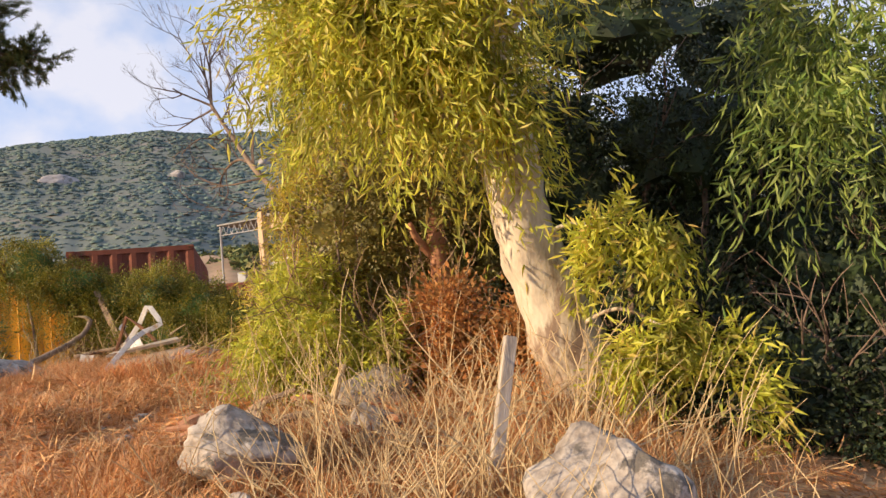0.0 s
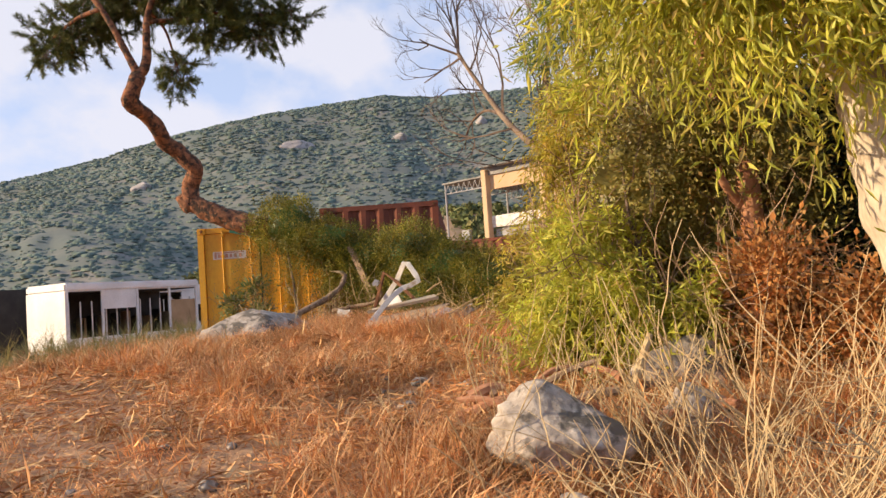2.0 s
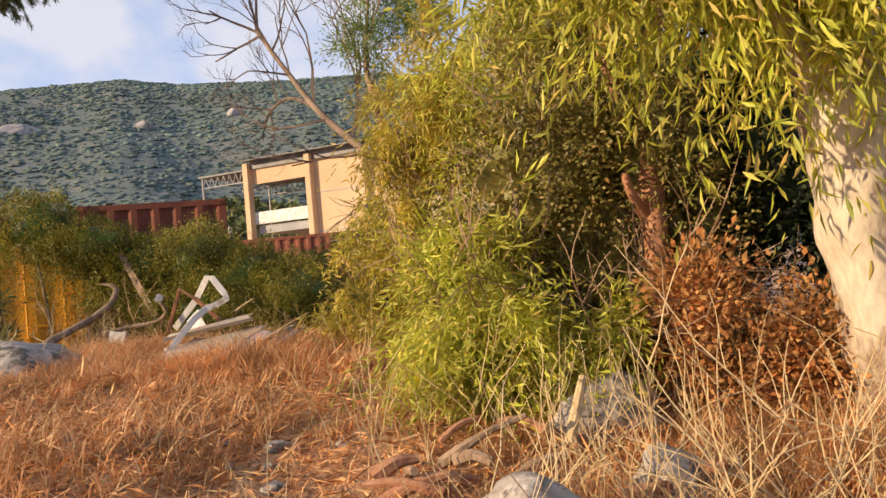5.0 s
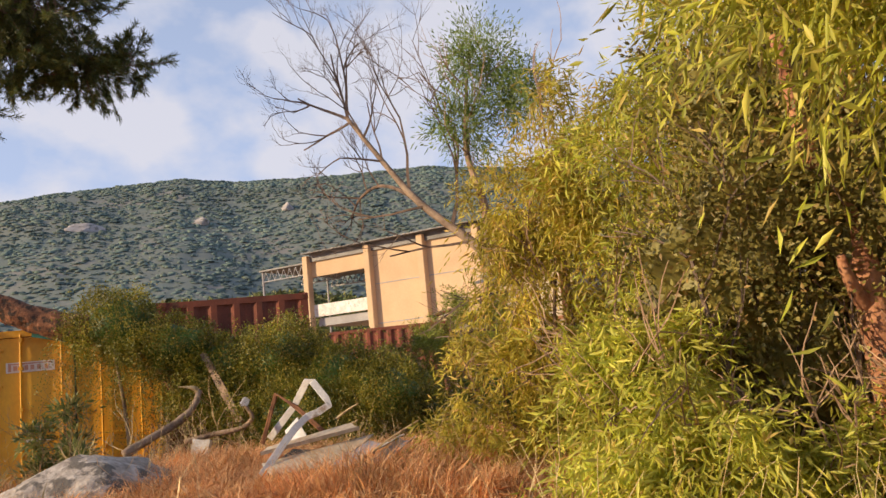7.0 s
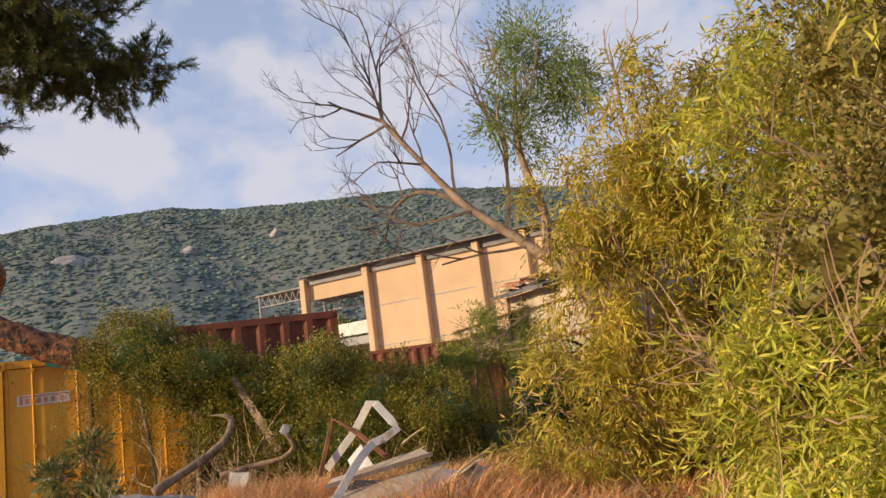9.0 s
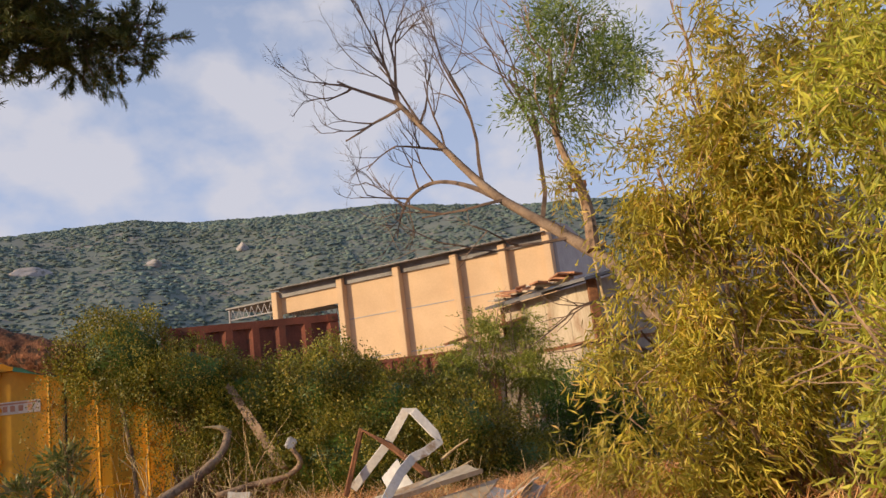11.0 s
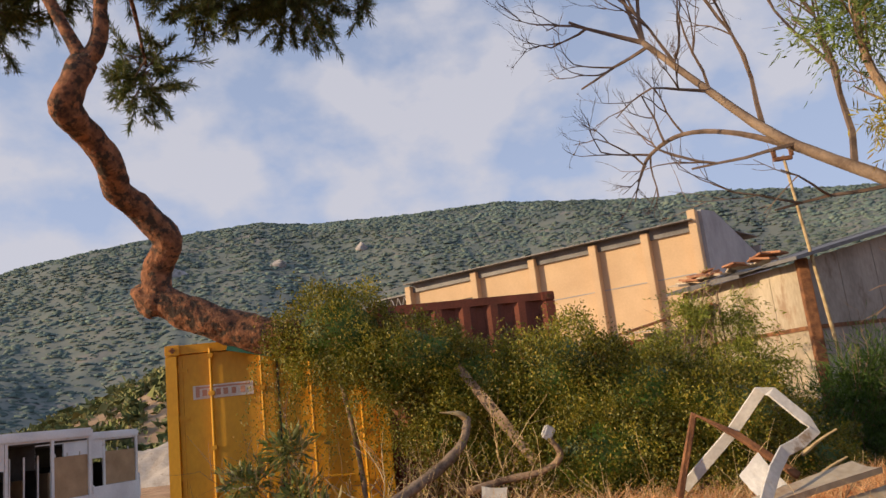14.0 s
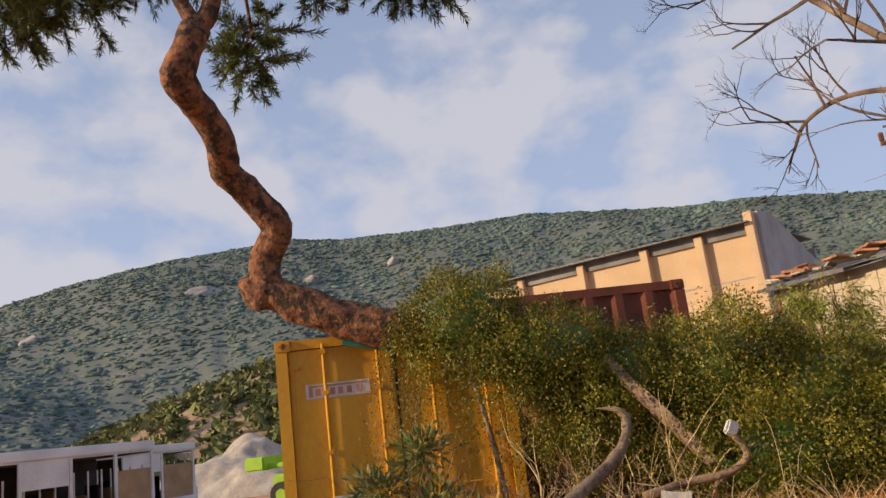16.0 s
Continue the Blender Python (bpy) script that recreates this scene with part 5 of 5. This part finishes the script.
limb(bm, [(-6.22, 13.55, 1.87), (-6.30, 13.50, 1.96), (-6.48, 13.45, 1.99)], 0.045, 0.006, 6, 4, 0.4)
part("splinter", bm, M_STALK, log, "torn pale splinter")
bm = bmesh.new()
limb(bm, [(-6.30, 14.0, 2.42), (-5.61, 13.3, 1.44)], 0.062, 0.07, 4, 4, 0.2)
post = link("fallen_post", bm, M_DEAD_WOOD)
tagged(post, "weathered wooden post lying aslant in the creepers", "post")
bm = bmesh.new()
limb(bm, [(-8.3, 12.9, 0.75), (-7.5, 12.75, 1.0), (-6.7, 12.7, 1.2)], 0.025, 0.012, 6, 5, 0.2)
tagged(link("fallen_branch", bm, M_DEAD_WOOD), "bare fallen branch on the weeds", "branch")


# ---- scrap heap ----
def sheet(name, corners, thick, mat, label, category="sheet metal", sag=0.03):
    """A bent sheet through four corners, in the order round it."""
    a, b, c, d = (Vector(p) for p in corners)
    nrm = (b - a).cross(d - a).normalized() * thick
    bm, n = bmesh.new(), 8
    top, low = {}, {}
    for i in range(n + 1):
        for j in range(n + 1):
            u, w = i / n, j / n
            p = a.lerp(b, u).lerp(d.lerp(c, u), w) + Vector((0, 0, -sag * 4 * u * (1 - u) + sag * 0.5 * noise.noise((u * 4, w * 4, a.x))))
            top[i, j], low[i, j] = bm.verts.new(p), bm.verts.new(p - nrm)
    for i in range(n):
        for j in range(n):
            bm.faces.new((top[i, j], top[i + 1, j], top[i + 1, j + 1], top[i, j + 1]))
            bm.faces.new((low[i, j + 1], low[i + 1, j + 1], low[i + 1, j], low[i, j]))
    for i in range(n):
        for e in ((i, 0, i + 1, 0), (i, n, i + 1, n), (0, i, 0, i + 1), (n, i, n, i + 1)):
            bm.faces.new((top[e[0], e[1]], low[e[0], e[1]], low[e[2], e[3]], top[e[2], e[3]]))
    bmesh.ops.recalc_face_normals(bm, faces=bm.faces[:])
    return tagged(link(name, bm, mat), label, category)


def strip(name, pts, w, t, mat, label, category):
    """A flat bent bar along pts."""
    bm = bmesh.new()
    p = [Vector(q) for q in pts]
    rings = []
    for i, q in enumerate(p):
        way = (p[min(i + 1, len(p) - 1)] - p[max(i - 1, 0)]).normalized()
        s = way.cross(Vector((0.3, -1, 0.25))).normalized() * w / 2
        u = s.cross(way).normalized() * t / 2
        rings.append([bm.verts.new(q + k) for k in (s + u, -s + u, -s - u, s - u)])
    for a, b in zip(rings, rings[1:]):
        for k in range(4):
            bm.faces.new((a[k], a[(k + 1) % 4], b[(k + 1) % 4], b[k]))
    bm.faces.new(rings[0][::-1])
    bm.faces.new(rings[-1])
    bmesh.ops.recalc_face_normals(bm, faces=bm.faces[:])
    bmesh.ops.bevel(bm, geom=bm.edges[:], offset=t * 0.2, segments=1, affect="EDGES")
    return tagged(link(name, bm, mat), label, category)


strip("bent_scrap", [(-4.67, 11.1, 1.36), (-4.36, 10.95, 1.67), (-4.18, 10.8, 1.91), (-4.12, 10.78, 1.9), (-3.98, 10.7, 1.72), (-3.95, 10.68, 1.66), (-4.06, 10.64, 1.60), (-4.16, 10.6, 1.57), (-4.26, 10.5, 1.48), (-4.33, 10.42, 1.39), (-4.53, 10.2, 1.10)], 0.07, 0.016, M_WHITE, "white bent aluminium frame sticking out of the scrap", "scrap metal")
strip("rusty_scrap", [(-4.72, 11.0, 1.32), (-4.55, 11.0, 1.81), (-4.33, 10.9, 1.66), (-4.05, 10.8, 1.40)], 0.045, 0.035, M_RUST_IRON, "rusty brown angle-iron frame", "scrap metal")
sheet("scrap_sheet", [(-4.55, 10.3, 1.20), (-4.41, 10.1, 1.12), (-3.92, 10.15, 1.13), (-3.54, 10.7, 1.34)], 0.012, M_SHED, "dented off-white metal panel on the scrap heap", sag=0.015)
sheet("scrap_sheet", [(-4.56, 10.32, 1.27), (-4.52, 10.45, 1.30), (-3.76, 10.75, 1.43), (-3.66, 10.6, 1.40)], 0.035, M_SHED, "cream folded sheet lying on the panel", sag=0.012)
sheet("scrap_sheet", [(-4.04, 9.95, 1.07), (-3.83, 10.1, 1.09), (-3.24, 10.72, 1.31), (-3.6, 10.65, 1.29)], 0.012, M_WHITE, "curled grey-white sheet at the heap's edge", sag=0.05)
sheet("scrap_sheet", [(-3.78, 10.1, 1.0), (-3.55, 10.2, 1.0), (-3.14, 10.78, 1.28), (-3.3, 10.74, 1.28)], 0.012, M_GREY_WALL, "grey curved sheet leaning on the heap", sag=0.04)
sheet("scrap_sheet", [(-4.25, 9.8, 0.96), (-4.05, 9.8, 0.95), (-4.06, 10.1, 1.10), (-4.21, 10.1, 1.11)], 0.015, M_WHITE, "small white panel half buried in straw", sag=0.01)
sheet("scrap_sheet", [(-4.41, 10.7, 1.45), (-4.35, 10.6, 1.34), (-4.18, 10.6, 1.39), (-4.28, 10.7, 1.57)], 0.012, M_WHITE, "torn white metal flap", sag=0.01)
# near-black board lying flat below the panels
sheet("scrap_board", [(-4.6, 10.5, 1.10), (-3.7, 10.4, 1.05), (-3.5, 10.9, 1.22), (-4.4, 10.95, 1.25)], 0.04, M_BLACK, "dark board under the scrap panels", "board", 0.02)
for a, b in (((-3.95, 10.88, 1.36), (-3.72, 10.92, 1.47)), ((-3.95, 11.0, 1.50), (-3.72, 11.0, 1.63)), ((-3.6, 10.5, 1.16), (-3.1, 10.8, 1.42))):
    bm = bmesh.new()
    limb(bm, [a, (Vector(a) + Vector(b)) / 2 + Vector((0, 0, 0.01)), b], 0.014, 0.008, 6, 3, 0.2)
    tagged(link("splintered_stick", bm, M_STALK), "pale splintered stick poking out of the scrap", "stick")
sheet("plastic_canister", [(-6.12, 12.75, 1.05), (-5.92, 12.75, 1.06), (-5.88, 12.85, 1.30), (-6.1, 12.85, 1.33)], 0.10, M_BAG, "crushed milky plastic canister in the grass", "canister", 0.01)
bm = bmesh.new()
limb(bm, [(-6.23, 12.9, 1.29), (-5.95, 13.0, 1.34), (-5.57, 13.05, 1.38), (-5.39, 13.05, 1.5), (-5.47, 13.05, 1.67)], 0.034, 0.026, 8, 5, 0.3)
tagged(link("crooked_branch", bm, M_DEAD_WOOD, shade=True), "crooked weathered branch curving up out of the grass", "branch")
bm = block(-0.05, 0.05, -0.03, 0.03, -0.06, 0.06, 0.015)
t = link("plastic_scrap", bm, M_WHITE)
t.matrix_world = pose(-5.47, 13.05, 1.71, 0, 30, 20)
tagged(t, "small white plastic piece caught on the branch's end", "scrap")
t = link("stake", block(-0.036, 0.036, -0.03, 0.03, -0.3, 0.58, 0.005), M_WHITE_WOOD)
t.matrix_world = pose(0.23, 4.6, 0.69, -4, 14, 15)
tagged(t, "short pale squared wooden stake in the ground", "stake")

# bark slabs and debris near the thicket
rng = random.Random(71)
for i in range(22):
    x, y = -1.3 + rng.uniform(-0.75, 0.8), 6.3 + rng.uniform(-0.6, 0.5)
    a, ln = rng.uniform(0, 6.28), rng.uniform(0.18, 0.5)
    z = ground_z(x, y) + rng.uniform(0.04, 0.22)
    d = Vector((math.cos(a), math.sin(a) * 0.6, rng.uniform(-0.15, 0.45))) * ln / 2
    bm = bmesh.new()
    limb(bm, [Vector((x, y, z)) - d, Vector((x, y, z + 0.03)), Vector((x, y, z)) + d], rng.uniform(0.02, 0.06), rng.uniform(0.012, 0.035), 7, 4, 0.5)
    tagged(link("bark_piece", bm, M_BARE_BARK if i % 3 else M_DEAD_WOOD), "curled reddish-brown piece of shed bark", "bark")
bm = bmesh.new()
limb(bm, [(-1.05, 6.5, 0.72), (-0.98, 6.55, 0.92), (-0.92, 6.6, 1.08)], 0.035, 0.025, 8, 4, 0.2)
tagged(link("broken_stick", bm, M_STALK), "pale broken stick standing in the debris", "stick")


# ---- grass, stalks and litter ----
def blades(name, n, seed, lo, hi, mat, label, area, keep, lean=0.45, width=0.0045):
    """Curved grass blades in tufts: three-sided slips of two pieces each."""
    rng = np.random.default_rng(seed)
    tufts = max(1, n // 14)
    cx, cy = rng.uniform(area[0], area[1], tufts), rng.uniform(area[2], area[3], tufts)
    ok = np.array([keep(a, b) + 0.5 * noise.noise((a * 0.8, b * 0.8, seed)) > r for a, b, r in zip(cx, cy, rng.random(tufts))])
    cx, cy = cx[ok], cy[ok]
    k = np.repeat(np.arange(len(cx)), 14)
    x, y = cx[k] + rng.normal(size=len(k)) * 0.05, cy[k] + rng.normal(size=len(k)) * 0.05
    z = np.array([ground_z(a, b) for a, b in zip(x, y)]) - 0.01
    tall = np.array([0.7 + 0.8 * max(0, noise.noise((a * 0.7, b * 0.7, 9)) + 0.3) for a, b in zip(cx, cy)])[k]
    h = (lo + (hi - lo) * rng.random(len(k)) ** 1.6) * tall
    a = rng.uniform(0, 2 * np.pi, len(k))
    out = np.stack([np.cos(a), np.sin(a), np.zeros(len(k))], 1) * (lean * (0.3 + rng.random(len(k))))[:, None]
    side = np.stack([-np.sin(a), np.cos(a), np.zeros(len(k))], 1) * width
    b = np.stack([x, y, z], 1)
    mid = b + (out * 0.35 + np.array([0, 0, 0.6])) * h[:, None]
    tip = b + (out + np.array([0, 0, 0.95])) * h[:, None]
    v = np.stack([b - side, b + side, mid - side * 0.8, mid + side * 0.8, tip], 1).reshape(-1, 3)
    i = np.arange(len(k))[:, None] * 5
    f = np.concatenate([i + np.array(q) for q in ((0, 1, 3), (0, 3, 2), (2, 3, 4))])
    return tagged(arrays(name, v, f, mat), label, "grass", kind="stuff")


PATH = [(METRES * r[1], METRES * r[2]) for r in ROWS]


def off_path(x, y):
    return min(math.hypot(x - a, y - b) for a, b in PATH)


def dry(x, y):
    bare = math.exp(-((x + 2.6) / 0.9) ** 2 - ((y - 6.3) / 1.5) ** 2)
    if x > 1.4 and y > 2.6:
        return -0.1
    return (0.8 if off_path(x, y) > 0.9 else 0.2) * (1 - 0.8 * bare)


blades("dry_grass", 270000, 81, 0.05, 0.30, M_STRAW, "dry straw-coloured grass tufts", (-11, 4.0, -2.0, 13.3), dry, 1.6, 0.0036)
blades("tall_dry_grass", 42000, 82, 0.10, 0.36, M_STRAW, "tall tangled dry grass round the scrap heap", (-6.4, -2.2, 9.2, 13.4), lambda x, y: 0.7 if y > 11.2 or x < -4.8 or x > -2.9 else (0.6 if y < 10.05 else 0.0), 1.5, 0.003)
blades("tall_dry_grass", 30000, 83, 0.12, 0.42, M_STRAW, "tall dry grass round the rocks and trunk", (-2.2, 2.2, 4.2, 7.2), lambda x, y: 0.12 if (x < -0.3 and y > 5.3) or x > 1.3 else 0.5, 1.3, 0.003)
blades("green_weeds", 42000, 84, 0.15, 0.55, M_WEED, "grey-green weeds on the slope towards the yard", (-14, -6.2, 8.2, 14.5), lambda x, y: 0.75 if x < -6.8 - (y - 8.2) * 0.35 and y < 12.8 else 0.0, 0.8, 0.005)

rng = np.random.default_rng(91)
n = 100000
lx, ly = rng.uniform(-10, 3.4, n), rng.uniform(-1.5, 12, n)
lz = np.array([ground_z(a, b) for a, b in zip(lx, ly)]) + 0.006
way = rng.normal(size=(n, 3)) * np.array([1, 1, 0.3])
tagged(leaf_mesh("leaf_litter", np.stack([lx, ly, lz], 1), way, 0.03 + 0.07 * rng.random(n), 0.002 + 0.013 * rng.random(n) ** 2, M_LITTER, None, rng), "fallen dry leaves and straw bits on the soil", "litter", kind="stuff")

n = 70000
lx, ly = rng.uniform(-7.6, 2.4, n), rng.uniform(1.2, 12.6, n)
ok = np.array([dry(a, b) + 0.35 + 0.6 * noise.noise((a * 1.1, b * 1.1, 33)) > u for a, b, u in zip(lx, ly, rng.random(n))])
lx, ly = lx[ok], ly[ok]
n = len(lx)
lz = np.array([ground_z(a, b) for a, b in zip(lx, ly)]) + 0.01 + 0.10 * rng.random(n) ** 2
tagged(leaf_mesh("matted_straw", np.stack([lx, ly, lz], 1), rng.normal(size=(n, 3)) * np.array([1, 1, 0.28]), 0.05 + 0.18 * rng.random(n), 0.0014 + 0.0012 * rng.random(n), M_STRAW, None, rng), "matted fallen straw lying over the soil", "straw", kind="stuff")

# tall dry thistle stalks
r2 = random.Random(95)
bm = bmesh.new()
for i in range(330):
    x, y = r2.uniform(-1.7, 1.45), r2.uniform(2.6, 6.2)
    if off_path(x, y) < 1.6:
        continue
    z = ground_z(x, y)
    twigs(bm, (x, y, z - 0.02), (r2.uniform(-0.9, 0.9), r2.uniform(-0.5, 0.5), r2.uniform(0.15, 1)), r2.uniform(0.3, 0.85), r2.uniform(0.003, 0.0075), r2.choice((0, 1, 1)), r2, 0.6, 0.05, 5)
for i in range(170):
    x, y = r2.uniform(-0.9, 1.3), r2.uniform(2.9, 4.8)
    if off_path(x, y) > 1.6:
        twigs(bm, (x, y, ground_z(x, y) - 0.02), (r2.uniform(-0.9, 0.9), r2.uniform(-0.4, 0.4), r2.uniform(0.3, 1)), r2.uniform(0.25, 0.6), r2.uniform(0.003, 0.006), r2.choice((0, 1, 1)), r2, 0.6, 0.05, 4)
for i in range(60):
    x, y = r2.uniform(-2.6, 0.6), r2.uniform(5.6, 7.4)
    twigs(bm, (x, y, ground_z(x, y) - 0.02), (r2.uniform(-0.6, 0.6), r2.uniform(-0.3, 0.3), 1), r2.uniform(0.3, 0.7), r2.uniform(0.003, 0.006), 1, r2, 0.6, 0.05, 4)
for i in range(60):
    x, y = r2.uniform(-6.8, -2.2), r2.uniform(9.6, 12.8)
    twigs(bm, (x, y, ground_z(x, y) - 0.02), (r2.uniform(-0.8, 0.8), r2.uniform(-0.3, 0.3), 0.7), r2.uniform(0.3, 0.6), r2.uniform(0.002, 0.005), 1, r2, 0.6, 0.05, 4)
tagged(link("dry_stalks", bm, M_STALK), "pale brittle dry thistle stalks standing in the grass", "dry stalks", kind="stuff")
# thick pale canes, standing and fallen, between the rocks and the leaning trunk
bm = bmesh.new()
for i in range(58):
    x, y = r2.uniform(-0.7, 1.1), r2.uniform(4.5, 6.3)
    flat = i % 2
    twigs(bm, (x, y, ground_z(x, y) + (r2.uniform(0.02, 0.3) if flat else -0.02)), (r2.uniform(-1, 1), r2.uniform(-0.5, 0.5), r2.uniform(-0.1, 0.35) if flat else r2.uniform(0.7, 1.3)), r2.uniform(0.4, 0.95), r2.uniform(0.004, 0.009), r2.choice((0, 1, 1)), r2, 0.5, 0.03, 6)
tagged(link("dry_canes", bm, M_PALE_STALK), "thick bleached dry canes standing and fallen among the rocks", "dry stalks", kind="stuff")
